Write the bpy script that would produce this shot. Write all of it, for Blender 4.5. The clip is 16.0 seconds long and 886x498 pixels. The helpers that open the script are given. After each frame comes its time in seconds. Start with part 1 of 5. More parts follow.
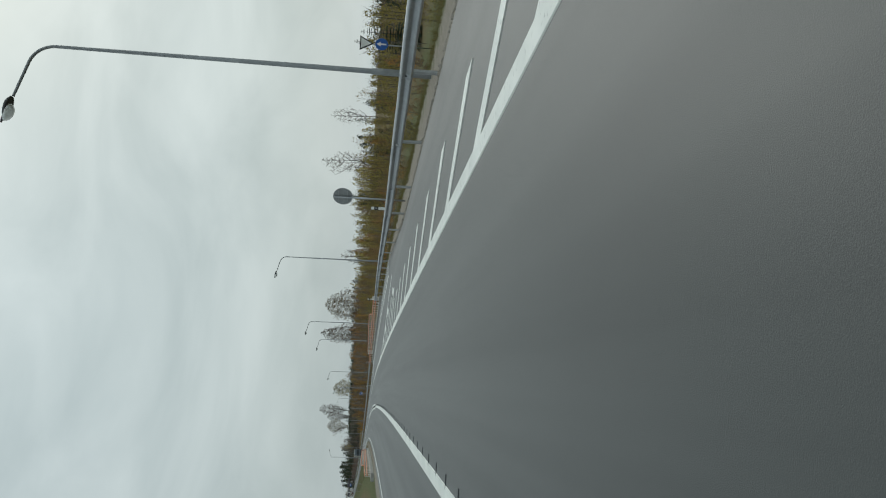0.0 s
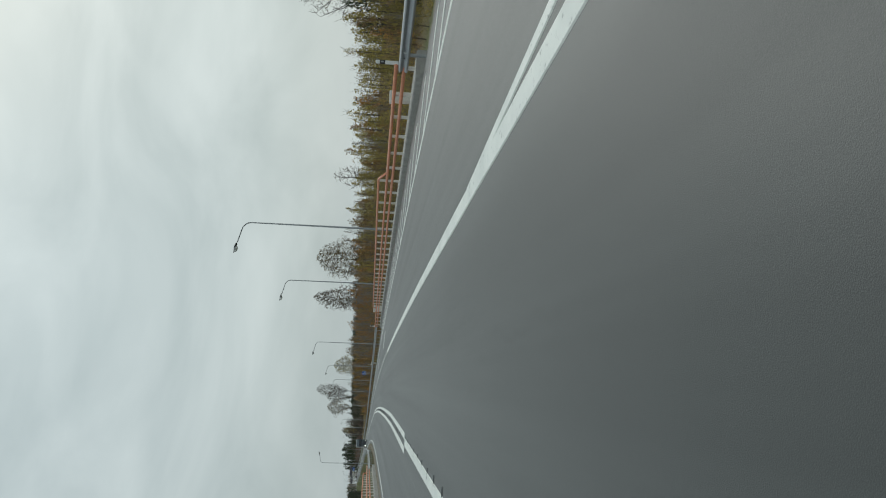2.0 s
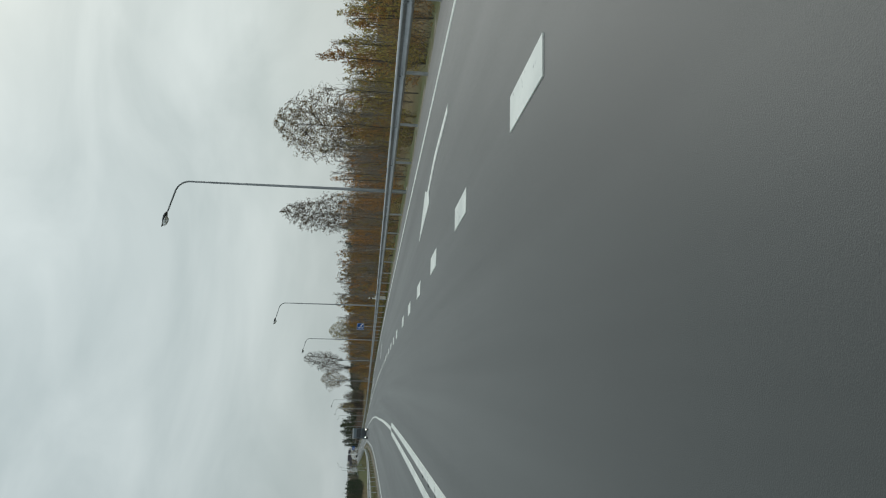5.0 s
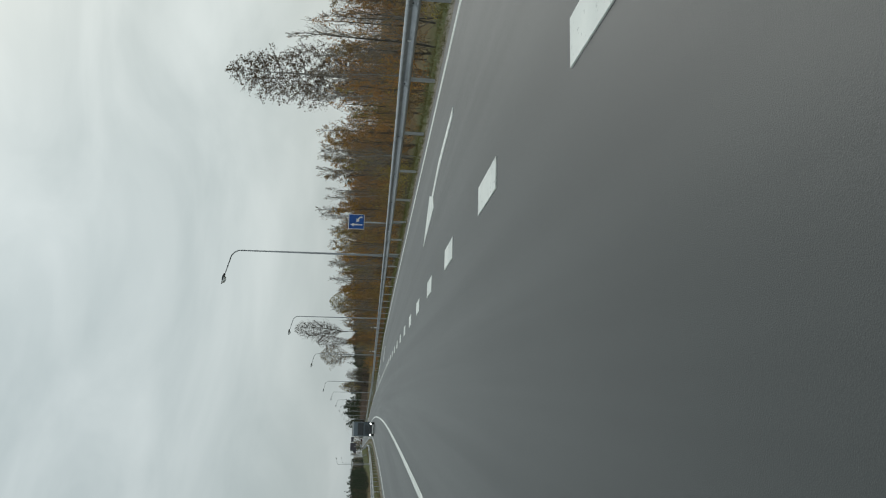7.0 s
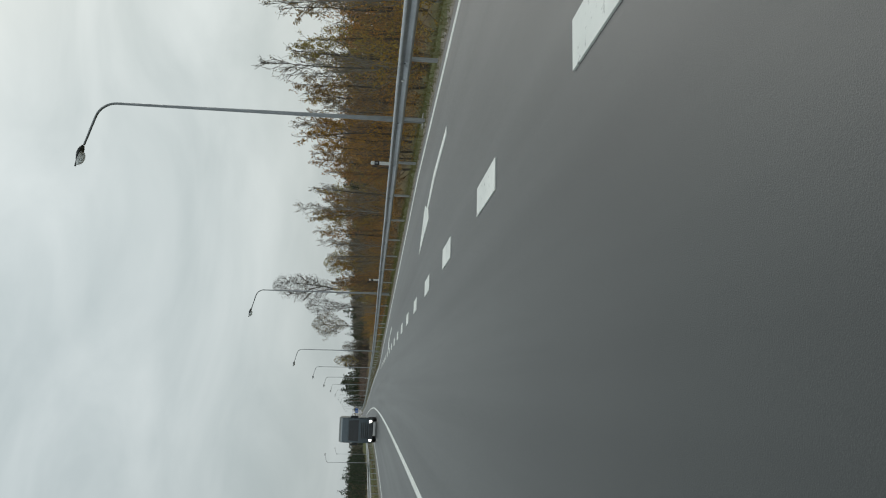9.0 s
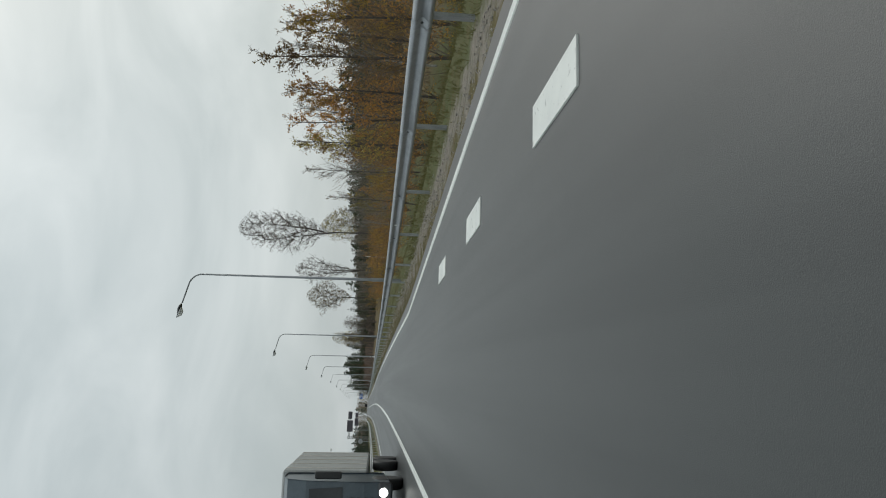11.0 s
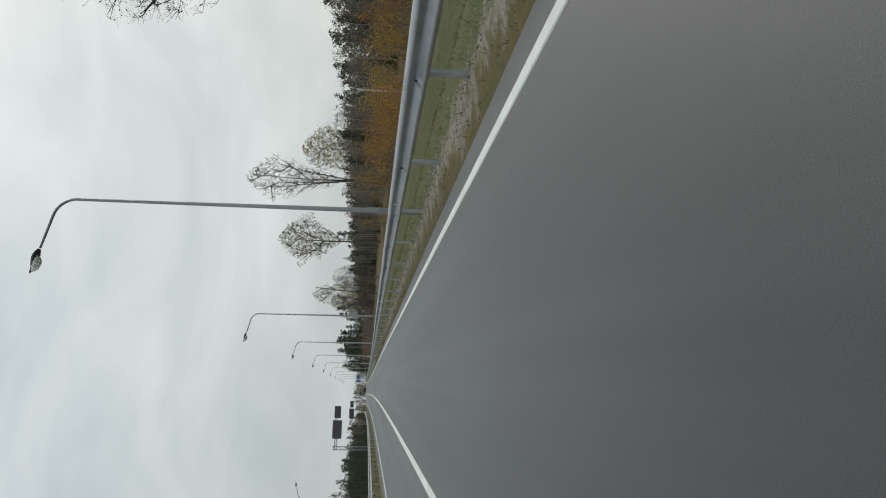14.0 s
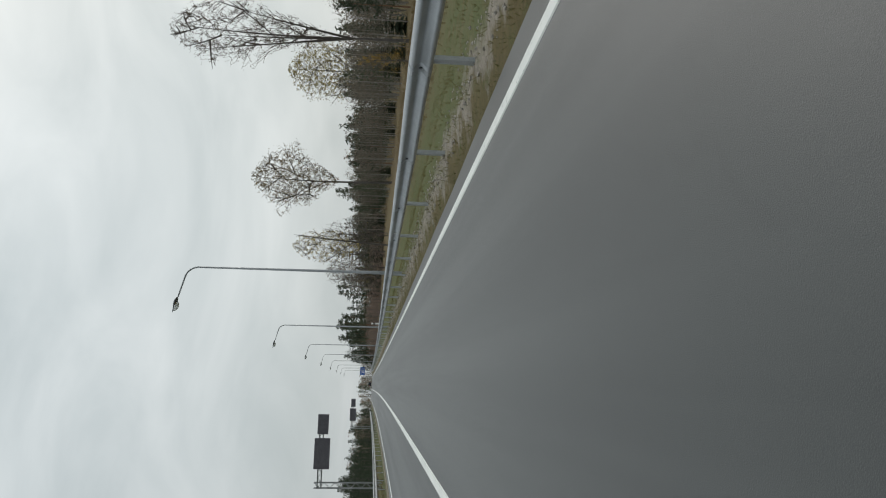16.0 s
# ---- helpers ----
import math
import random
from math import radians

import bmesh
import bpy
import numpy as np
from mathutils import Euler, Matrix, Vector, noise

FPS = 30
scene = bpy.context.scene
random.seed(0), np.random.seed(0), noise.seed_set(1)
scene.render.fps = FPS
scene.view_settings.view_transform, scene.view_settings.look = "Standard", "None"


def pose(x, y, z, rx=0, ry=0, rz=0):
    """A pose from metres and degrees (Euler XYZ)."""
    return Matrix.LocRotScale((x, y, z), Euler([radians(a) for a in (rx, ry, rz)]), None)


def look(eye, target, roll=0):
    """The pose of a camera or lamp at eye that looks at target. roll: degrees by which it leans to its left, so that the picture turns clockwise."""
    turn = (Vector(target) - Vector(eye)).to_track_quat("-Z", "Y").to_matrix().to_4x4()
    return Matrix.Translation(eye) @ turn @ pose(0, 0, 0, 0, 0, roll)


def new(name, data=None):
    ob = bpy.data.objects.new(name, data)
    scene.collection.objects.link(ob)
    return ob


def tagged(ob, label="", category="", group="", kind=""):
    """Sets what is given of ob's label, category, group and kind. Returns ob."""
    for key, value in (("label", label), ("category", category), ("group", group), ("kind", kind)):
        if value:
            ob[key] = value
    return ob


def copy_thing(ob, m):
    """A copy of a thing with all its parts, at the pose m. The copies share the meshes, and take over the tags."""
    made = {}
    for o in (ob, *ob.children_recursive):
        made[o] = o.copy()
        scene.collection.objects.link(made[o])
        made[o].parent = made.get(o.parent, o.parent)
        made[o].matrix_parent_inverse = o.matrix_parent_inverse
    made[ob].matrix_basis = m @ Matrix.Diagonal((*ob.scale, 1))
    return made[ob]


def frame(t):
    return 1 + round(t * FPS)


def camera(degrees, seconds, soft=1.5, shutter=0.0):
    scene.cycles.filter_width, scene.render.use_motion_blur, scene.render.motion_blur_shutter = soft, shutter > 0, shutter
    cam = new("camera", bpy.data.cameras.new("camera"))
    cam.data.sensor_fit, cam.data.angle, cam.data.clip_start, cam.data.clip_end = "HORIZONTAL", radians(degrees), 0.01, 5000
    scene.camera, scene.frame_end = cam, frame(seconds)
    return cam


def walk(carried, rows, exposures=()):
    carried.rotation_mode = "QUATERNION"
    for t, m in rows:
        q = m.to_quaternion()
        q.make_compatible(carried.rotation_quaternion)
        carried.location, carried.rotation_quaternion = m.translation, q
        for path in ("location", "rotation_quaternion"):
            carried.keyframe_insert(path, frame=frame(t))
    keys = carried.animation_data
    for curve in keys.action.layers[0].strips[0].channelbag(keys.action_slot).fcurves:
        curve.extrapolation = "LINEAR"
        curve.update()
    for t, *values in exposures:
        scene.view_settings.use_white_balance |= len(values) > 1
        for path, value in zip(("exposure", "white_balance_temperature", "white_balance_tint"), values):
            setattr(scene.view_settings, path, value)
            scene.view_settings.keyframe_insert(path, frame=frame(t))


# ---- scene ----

from collections import defaultdict

# ------------------------------------------------------------------ camera
cam = camera(66.33, 16.0, 1.1)
ROWS = [  # seconds, x, y, z, yaw, pitch, lean
    (0.0, -0.228, 2.447, 1.149, -10.759, -5.891, -2.962),
    (0.5, -0.214, 16.495, 1.149, -10.298, -5.797, -2.993),
    (1.0, -0.327, 30.438, 1.149, -9.818, -5.799, -3.013),
    (1.5, -0.573, 44.146, 1.148, -9.372, -5.816, -3.01),
    (2.0, -0.96, 57.542, 1.146, -8.873, -5.645, -2.923),
    (2.5, -1.464, 70.684, 1.143, -8.382, -5.457, -2.805),
    (3.0, -2.073, 83.695, 1.141, -7.959, -5.526, -2.701),
    (3.5, -2.8, 96.874, 1.139, -7.535, -5.739, -2.593),
    (4.0, -3.621, 110.035, 1.138, -7.19, -5.717, -2.44),
    (6.5, -9.22, 175.256, 1.168, -4.934, -5.676, -2.255),
    (7.0, -10.724, 189.024, 1.188, -4.531, -5.419, -2.212),
    (7.5, -12.292, 202.25, 1.216, -3.916, -5.594, -2.205),
    (8.0, -13.986, 215.499, 1.252, -3.362, -5.502, -2.228),
    (8.5, -15.78, 228.696, 1.298, -2.852, -5.583, -2.242),
    (9.0, -17.643, 241.723, 1.354, -2.469, -5.48, -2.23),
    (11.5, -28.079, 305.729, 1.811, -0.75, -5.072, -2.063),
    (12.0, -30.388, 318.479, 1.936, -0.48, -5.157, -1.999),
    (12.5, -32.78, 331.22, 2.072, -0.203, -5.144, -1.947),
    (13.0, -35.251, 343.953, 2.215, 0.14, -4.877, -1.912),
    (13.5, -37.77, 356.657, 2.365, 0.337, -5.063, -1.884),
    (14.0, -40.328, 369.289, 2.52, 0.517, -5.203, -1.87),
    (14.5, -42.92, 381.819, 2.68, 0.742, -4.983, -1.894),
    (15.0, -45.53, 394.299, 2.844, 0.85, -4.791, -1.878),
    (15.5, -48.165, 406.798, 3.012, 0.972, -4.927, -1.908),
    (16.0, -50.828, 419.307, 3.185, 1.086, -4.731, -1.93),
]
walk(cam,
     [(t, pose(x, y, z, 90 + pitch, 0, yaw) @ pose(0, 0, 0, 0, 0, -90 - lean)) for t, x, y, z, yaw, pitch, lean in ROWS],
     [(0.0, -0.18, 6250, 3), (4.0, -0.15, 6300, 4), (9.0, -0.08, 6400, 7), (12.5, 0.0, 6450, 9), (16.0, 0.06, 6500, 10)])

# ------------------------------------------------------------------ sky and sun
SUN_UP, SUN_SIDE = 38, 35          # degrees above the horizon, degrees to the right of north
world = bpy.data.worlds.new("overcast_sky")
scene.world = world
world.use_nodes = True
wt = world.node_tree
bg = wt.nodes["Background"]
sky = wt.nodes.new("ShaderNodeTexSky")
sky.sky_type, sky.sun_disc = "NISHITA", False
sky.sun_elevation, sky.sun_rotation = radians(SUN_UP), radians(SUN_SIDE)
sky.air_density, sky.dust_density = 1.5, 4.0
tc = wt.nodes.new("ShaderNodeTexCoord")
stretch = wt.nodes.new("ShaderNodeMapping")
stretch.inputs["Scale"].default_value = (1.6, 1.6, 4.0)
wt.links.new(tc.outputs["Generated"], stretch.inputs["Vector"])
cloud = wt.nodes.new("ShaderNodeTexNoise")
cloud.inputs["Scale"].default_value, cloud.inputs["Detail"].default_value = 2.2, 6.0
cloud.inputs["Roughness"].default_value, cloud.inputs["Distortion"].default_value = 0.5, 0.5
wt.links.new(stretch.outputs["Vector"], cloud.inputs["Vector"])
cloud_ramp = wt.nodes.new("ShaderNodeValToRGB")
cloud_ramp.color_ramp.elements[0].position, cloud_ramp.color_ramp.elements[1].position = 0.30, 0.72
cloud_ramp.color_ramp.elements[0].color = (0.465, 0.52, 0.53, 1)
cloud_ramp.color_ramp.elements[1].color = (0.655, 0.70, 0.705, 1)
wt.links.new(cloud.outputs["Fac"], cloud_ramp.inputs["Fac"])
dim = wt.nodes.new("ShaderNodeVectorMath")
dim.operation = "SCALE"
dim.inputs["Scale"].default_value = 0.10
wt.links.new(sky.outputs["Color"], dim.inputs[0])
veil = wt.nodes.new("ShaderNodeMix")
veil.data_type = "RGBA"
veil.inputs["Factor"].default_value = 0.93
wt.links.new(dim.outputs["Vector"], veil.inputs["A"])
wt.links.new(cloud_ramp.outputs["Color"], veil.inputs["B"])
height = wt.nodes.new("ShaderNodeSeparateXYZ")
wt.links.new(tc.outputs["Generated"], height.inputs[0])
rise = wt.nodes.new("ShaderNodeMapRange")        # an overcast sky is brighter overhead than at the horizon
rise.inputs["From Min"].default_value, rise.inputs["From Max"].default_value = 0.0, 1.0
rise.inputs["To Min"].default_value, rise.inputs["To Max"].default_value = 0.96, 1.32
wt.links.new(height.outputs["Z"], rise.inputs["Value"])
side = wt.nodes.new("ShaderNodeMath")             # the cloud is thinner on the sun's side
side.operation = "MULTIPLY_ADD"
side.inputs[1].default_value = 0.2
wt.links.new(height.outputs["X"], side.inputs[0])
wt.links.new(rise.outputs["Result"], side.inputs[2])
lift = wt.nodes.new("ShaderNodeVectorMath")
lift.operation = "SCALE"
wt.links.new(veil.outputs["Result"], lift.inputs[0])
wt.links.new(side.outputs[0], lift.inputs["Scale"])
wt.links.new(lift.outputs["Vector"], bg.inputs["Color"])
bg.inputs["Strength"].default_value = 1.0

sun = new("sun", bpy.data.lights.new("sun", "SUN"))
sun.data.energy, sun.data.angle, sun.data.color = 0.7, radians(25), (1.0, 0.97, 0.93)
a, e = radians(SUN_SIDE), radians(SUN_UP)
sun.matrix_world = look((0, 0, 50), (-math.sin(a) * math.cos(e) * 10, -math.cos(a) * math.cos(e) * 10, 50 - math.sin(e) * 10))


# ------------------------------------------------------------------ the road's line: bend, climb and bank by distance along it
STEP = 2.5
S_ALL = np.arange(-60, 4200, STEP)
NODE = np.array([-60, *range(-25, 900, 75), 1000, 4200])
BEND = np.array([5.8, 5.76, 5.99, 5.7, 6.79, 4.67, 2.91, 1.71, 0.75, 0.15, 0, 0, 0, 0, 0, 0]) * 1e-4
CLIMB = np.array([0, -0.01, -0.04, 0.09, 0.47, 0.8, 0.39, 0.21, 0.8, 0.4, -0.6, -1.0, -0.9, -0.5, 0, 0]) * 1e-4
BANK = np.array([0.52, 0.52, 0.36, -0.73, -0.85, -0.98, -1.46, -1.29, -0.99, -0.73, -0.54, -0.42, -0.35, -0.31, 0, 0]) * 1e-2
I0 = int(np.searchsorted(S_ALL, 0))


def run(values):
    total = np.cumsum(values) * STEP
    return total - total[I0]


HEAD = run(np.interp(S_ALL, NODE, BEND))
GRADE = run(np.interp(S_ALL, NODE, CLIMB))
CX, CY, CZ = run(-np.sin(HEAD)), run(np.cos(HEAD)), run(GRADE)


def place(s, l, h=0.0):
    """The place s metres along the road, l metres to the right of its lane's middle and h above it."""
    th = np.interp(s, S_ALL, HEAD)
    b = np.interp(s, NODE, BANK) * min(max(l, -12), 12)
    return Vector((np.interp(s, S_ALL, CX) + l * math.cos(th), np.interp(s, S_ALL, CY) + l * math.sin(th), np.interp(s, S_ALL, CZ) + b + h))


def stand(s, l, h=0.0, turn=0.0, size=1.0):
    """A pose there, its y along the road, upright."""
    th = float(np.interp(s, S_ALL, HEAD))
    return Matrix.Translation(place(s, l, h)) @ Matrix.Rotation(th + radians(turn), 4, "Z") @ Matrix.Scale(size, 4)


def along(*pairs):
    xs, ys = zip(*pairs)
    return lambda s: float(np.interp(s, xs, ys))


EDGE_LINE = along((-60, 5.5), (25, 5.6), (48, 7.0), (60, 6.9), (110, 6.6), (150, 6.3), (200, 6.15), (262, 6.0), (318, 2.45), (900, 2.42))
PAVED = along((-60, 5.6), (18, 5.65), (28, 5.9), (50, 8.4), (62, 8.9), (76, 9.2), (136, 9.2), (150, 7.9), (175, 6.75), (262, 6.4), (318, 2.9), (900, 2.85))
PAVED_LEFT = along((-60, -6.5), (0, -6.5), (200, -7.2), (280, -7.2), (340, -6.1), (900, -6.1))
RAIL = along((-60, 6.6), (28, 6.6), (62, 9.3), (75, 9.7), (136, 9.7), (147, 8.7), (200, 7.6), (262, 7.4), (285, 6.8), (318, 4.1), (335, 3.75), (900, 3.72))
RAIL_TOP = along((-60, 0.72), (70, 0.74), (147, 0.82), (200, 0.84), (300, 0.84), (335, 0.89), (900, 0.89))
RAIL_LEFT = along((-60, -8.2), (200, -8.6), (280, -8.6), (340, -7.8), (900, -7.8))


def ground_h(s, l):
    """How high the earth lies over the lane's level."""
    if l > 0:
        d, r = l - PAVED(s), RAIL(s) - PAVED(s)
    else:
        d, r = PAVED_LEFT(s) - l, 1.8
    if d < 0:
        return -0.18
    n = 0.04 * noise.noise((s * 0.4, l * 0.4, 0)) + 0.25 * noise.noise((s * 0.03, l * 0.05, 4)) * min(1, max(0, d - 4) / 6)
    fall = min(max((d - r - 1.0) / 6.0, 0), 1)
    fall = fall * fall * (3 - 2 * fall)
    if -4 < d < r + 1.2:
        n *= 0.5
    berm = 0.2 * min(max((s - 300) / 30, 0), 1) * min(max((d - 0.15) / 0.7, 0), 1) if l > 0 else 0.0
    return -0.035 - 0.09 * min(d / max(r, 0.5), 1.4) - 1.25 * fall + n + berm * (1 - fall)


# ------------------------------------------------------------------ materials
def nodes_of(name):
    m = bpy.data.materials.new(name)
    m.use_nodes = True
    t = m.node_tree
    return m, t, t.nodes["Principled BSDF"]


def tex_noise(t, vector, scale, detail=4.0, rough=0.55):
    n = t.nodes.new("ShaderNodeTexNoise")
    n.inputs["Scale"].default_value, n.inputs["Detail"].default_value, n.inputs["Roughness"].default_value = scale, detail, rough
    if vector is not None:
        t.links.new(vector, n.inputs["Vector"])
    return n.outputs["Fac"]


def ramp(t, fac, *stops):
    r = t.nodes.new("ShaderNodeValToRGB")
    el = r.color_ramp.elements
    while len(el) < len(stops):
        el.new(0.5)
    for e_, (p_, c_) in zip(el, stops):
        e_.position = p_
        e_.color = (*c_, 1) if len(c_) == 3 else c_
    t.links.new(fac, r.inputs["Fac"])
    return r.outputs["Color"]


def blend(t, fac, a_, b_, mode="MIX"):
    m = t.nodes.new("ShaderNodeMix")
    m.data_type, m.blend_type = "RGBA", mode
    for key, v in (("Factor", fac), ("A", a_), ("B", b_)):
        sock = m.inputs[key]
        if isinstance(v, (int, float)):
            sock.default_value = v
        elif isinstance(v, tuple):
            sock.default_value = (*v, 1)
        else:
            t.links.new(v, sock)
    return m.outputs["Result"]


def bump(t, b, height, strength, distance):
    n = t.nodes.new("ShaderNodeBump")
    n.inputs["Strength"].default_value, n.inputs["Distance"].default_value = strength, distance
    t.links.new(height, n.inputs["Height"])
    t.links.new(n.outputs["Normal"], b.inputs["Normal"])


def position(t):
    return t.nodes.new("ShaderNodeNewGeometry").outputs["Position"]


def uv(t, sx=1.0, sy=1.0):
    m = t.nodes.new("ShaderNodeMapping")
    m.inputs["Scale"].default_value = (sx, sy, 1)
    t.links.new(t.nodes.new("ShaderNodeTexCoord").outputs["UV"], m.inputs["Vector"])
    return m.outputs["Vector"]


def worn(name, low, high, scale=6.0, rough=0.6, metal=0.0, grain=60.0, relief=0.3, rough_to=None):
    """A surface in two tones: broad stains and fine grain."""
    m, t, b = nodes_of(name)
    p = position(t)
    broad = tex_noise(t, p, scale, 5)
    fine = tex_noise(t, p, grain, 3)
    c = ramp(t, broad, (0.3, low), (0.7, high))
    c = blend(t, 0.35, c, ramp(t, fine, (0.3, tuple(v * 0.6 for v in low)), (0.7, tuple(min(1, v * 1.2) for v in high))))
    t.links.new(c, b.inputs["Base Color"])
    b.inputs["Roughness"].default_value, b.inputs["Metallic"].default_value = rough, metal
    if rough_to is not None:
        r = t.nodes.new("ShaderNodeMapRange")
        r.inputs["To Min"].default_value, r.inputs["To Max"].default_value = rough, rough_to
        t.links.new(broad, r.inputs["Value"])
        t.links.new(r.outputs["Result"], b.inputs["Roughness"])
    bump(t, b, fine, relief, 0.004)
    return m


def asphalt_material():
    m, t, b = nodes_of("asphalt")
    p = position(t)
    grit = tex_noise(t, p, 190, 2, 0.7)
    patch = tex_noise(t, p, 0.35, 4)
    streak = tex_noise(t, uv(t, 0.02, 1.1), 1.0, 4, 0.6)
    c = ramp(t, grit, (0.25, (0.0217, 0.0234, 0.0242)), (0.5, (0.0392, 0.0418, 0.0418)), (0.78, (0.0819, 0.0851, 0.0835)))
    c = blend(t, 0.5, c, ramp(t, patch, (0.3, (0.0350, 0.0376, 0.0384)), (0.7, (0.0517, 0.0551, 0.0543))))
    c = blend(t, ramp(t, streak, (0.42, (0, 0, 0)), (0.66, (0.55, 0.55, 0.55))), c, (0.0618, 0.0652, 0.0643))
    crack = t.nodes.new("ShaderNodeTexVoronoi")
    crack.feature = "DISTANCE_TO_EDGE"
    crack.inputs["Scale"].default_value = 0.16
    warp = t.nodes.new("ShaderNodeVectorMath")
    warp.operation = "ADD"
    t.links.new(p, warp.inputs[0])
    w = t.nodes.new("ShaderNodeTexNoise")
    w.inputs["Scale"].default_value = 0.9
    t.links.new(p, w.inputs["Vector"])
    t.links.new(w.outputs["Color"], warp.inputs[1])
    t.links.new(warp.outputs["Vector"], crack.inputs["Vector"])
    thin = ramp(t, crack.outputs["Distance"], (0.0, (0.5, 0.5, 0.5)), (0.0035, (0, 0, 0)))
    sparse = ramp(t, tex_noise(t, p, 0.06, 2), (0.52, (0, 0, 0)), (0.6, (1, 1, 1)))
    c = blend(t, blend(t, 1.0, thin, sparse, "MULTIPLY"), c, (0.0151, 0.0151, 0.0159))
    t.links.new(c, b.inputs["Base Color"])
    r = t.nodes.new("ShaderNodeMapRange")
    r.inputs["To Min"].default_value, r.inputs["To Max"].default_value = 0.50, 0.36
    t.links.new(streak, r.inputs["Value"])
    t.links.new(r.outputs["Result"], b.inputs["Roughness"])
    bump(t, b, grit, 0.3, 0.004)
    return m


def paint_material():
    m, t, b = nodes_of("road_paint")
    p = position(t)
    wear = tex_noise(t, p, 14, 5, 0.65)
    c = ramp(t, tex_noise(t, p, 1.3, 4), (0.3, (0.60, 0.62, 0.59)), (0.7, (0.76, 0.77, 0.73)))
    c = blend(t, ramp(t, wear, (0.60, (0, 0, 0)), (0.72, (0.75, 0.75, 0.75))), c, (0.15, 0.155, 0.15))
    t.links.new(c, b.inputs["Base Color"])
    b.inputs["Roughness"].default_value = 0.55
    bump(t, b, tex_noise(t, p, 160, 2), 0.3, 0.003)
    return m


def earth_material():
    m, t, b = nodes_of("verge_earth")
    p = position(t)
    sep = t.nodes.new("ShaderNodeSeparateXYZ")
    t.links.new(t.nodes.new("ShaderNodeTexCoord").outputs["UV"], sep.inputs[0])
    far = t.nodes.new("ShaderNodeMath")
    far.operation = "MULTIPLY_ADD"
    wob = t.nodes.new("ShaderNodeMath")
    wob.operation = "MULTIPLY_ADD"
    t.links.new(tex_noise(t, p, 1.7, 5, 0.65), wob.inputs[0])
    wob.inputs[1].default_value, wob.inputs[2].default_value = 2.4, -1.2
    t.links.new(wob.outputs[0], far.inputs[2])
    t.links.new(sep.outputs["Y"], far.inputs[0])
    far.inputs[1].default_value = 1.0
    unit = t.nodes.new("ShaderNodeMath")
    unit.operation = "MULTIPLY"
    unit.inputs[1].default_value = 0.1
    t.links.new(far.outputs[0], unit.inputs[0])
    mask = unit.outputs[0]
    later = t.nodes.new("ShaderNodeMapRange")            # past the merging lane the asphalt is edged with soil and turf
    later.inputs["From Min"].default_value, later.inputs["From Max"].default_value = 296, 322
    t.links.new(sep.outputs["X"], later.inputs["Value"])

    early = t.nodes.new("ShaderNodeMapRange")            # before the bridge the gravel runs on past the rail
    early.inputs["From Min"].default_value, early.inputs["From Max"].default_value = 75, 58
    t.links.new(sep.outputs["X"], early.inputs["Value"])

    def held(fac, amount):
        n = t.nodes.new("ShaderNodeMath")
        n.operation = "MULTIPLY_ADD"
        n.inputs[1].default_value = -amount
        t.links.new(early.outputs["Result"], n.inputs[0])
        t.links.new(fac, n.inputs[2])
        return n.outputs[0]

    def shifted(amount):
        n = t.nodes.new("ShaderNodeMath")
        n.operation = "MULTIPLY_ADD"
        n.inputs[1].default_value = amount
        t.links.new(later.outputs["Result"], n.inputs[0])
        t.links.new(mask, n.inputs[2])
        return n.outputs[0]
    third = t.nodes.new("ShaderNodeMath")
    third.operation = "MULTIPLY"
    third.inputs[1].default_value = 0.03
    t.links.new(far.outputs[0], third.inputs[0])
    far_mask = third.outputs[0]
    pebbles = t.nodes.new("ShaderNodeTexVoronoi")
    pebbles.inputs["Scale"].default_value = 26
    t.links.new(p, pebbles.inputs["Vector"])
    stone = ramp(t, pebbles.outputs["Distance"], (0.1, (0.29, 0.26, 0.22)), (0.55, (0.22, 0.195, 0.16)), (0.9, (0.15, 0.13, 0.105)))
    stone = blend(t, 0.45, stone, ramp(t, tex_noise(t, p, 7, 5), (0.3, (0.15, 0.125, 0.095)), (0.7, (0.36, 0.325, 0.28))))
    turf = ramp(t, tex_noise(t, p, 22, 5, 0.7), (0.25, (0.035, 0.045, 0.014)), (0.55, (0.085, 0.10, 0.032)), (0.8, (0.17, 0.155, 0.06)))
    turf = blend(t, ramp(t, tex_noise(t, p, 1.1, 6, 0.7), (0.45, (0, 0, 0)), (0.7, (0.8, 0.8, 0.8))), turf, ramp(t, tex_noise(t, p, 40, 4), (0.3, (0.07, 0.05, 0.022)), (0.7, (0.19, 0.15, 0.07))))
    dry = ramp(t, tex_noise(t, p, 9, 6, 0.7), (0.25, (0.055, 0.038, 0.02)), (0.5, (0.13, 0.092, 0.042)), (0.78, (0.23, 0.175, 0.085)))
    broad = ramp(t, tex_noise(t, p, 0.12, 3), (0.35, (0.085, 0.06, 0.03)), (0.65, (0.15, 0.125, 0.05)))
    dry = blend(t, 0.4, dry, broad)
    soil = blend(t, 0.72, turf, dry)
    c = blend(t, ramp(t, held(shifted(-0.022), -0.03), (0.015, (0, 0, 0)), (0.05, (1, 1, 1))), soil, stone)
    tuft = ramp(t, held(tex_noise(t, p, 3.1, 5, 0.7), 0.08), (0.54, (0, 0, 0)), (0.64, (0.7, 0.7, 0.7)))
    c = blend(t, tuft, c, turf)
    c = blend(t, ramp(t, held(shifted(0.035), 0.07), (0.12, (0, 0, 0)), (0.17, (1, 1, 1))), c, turf)
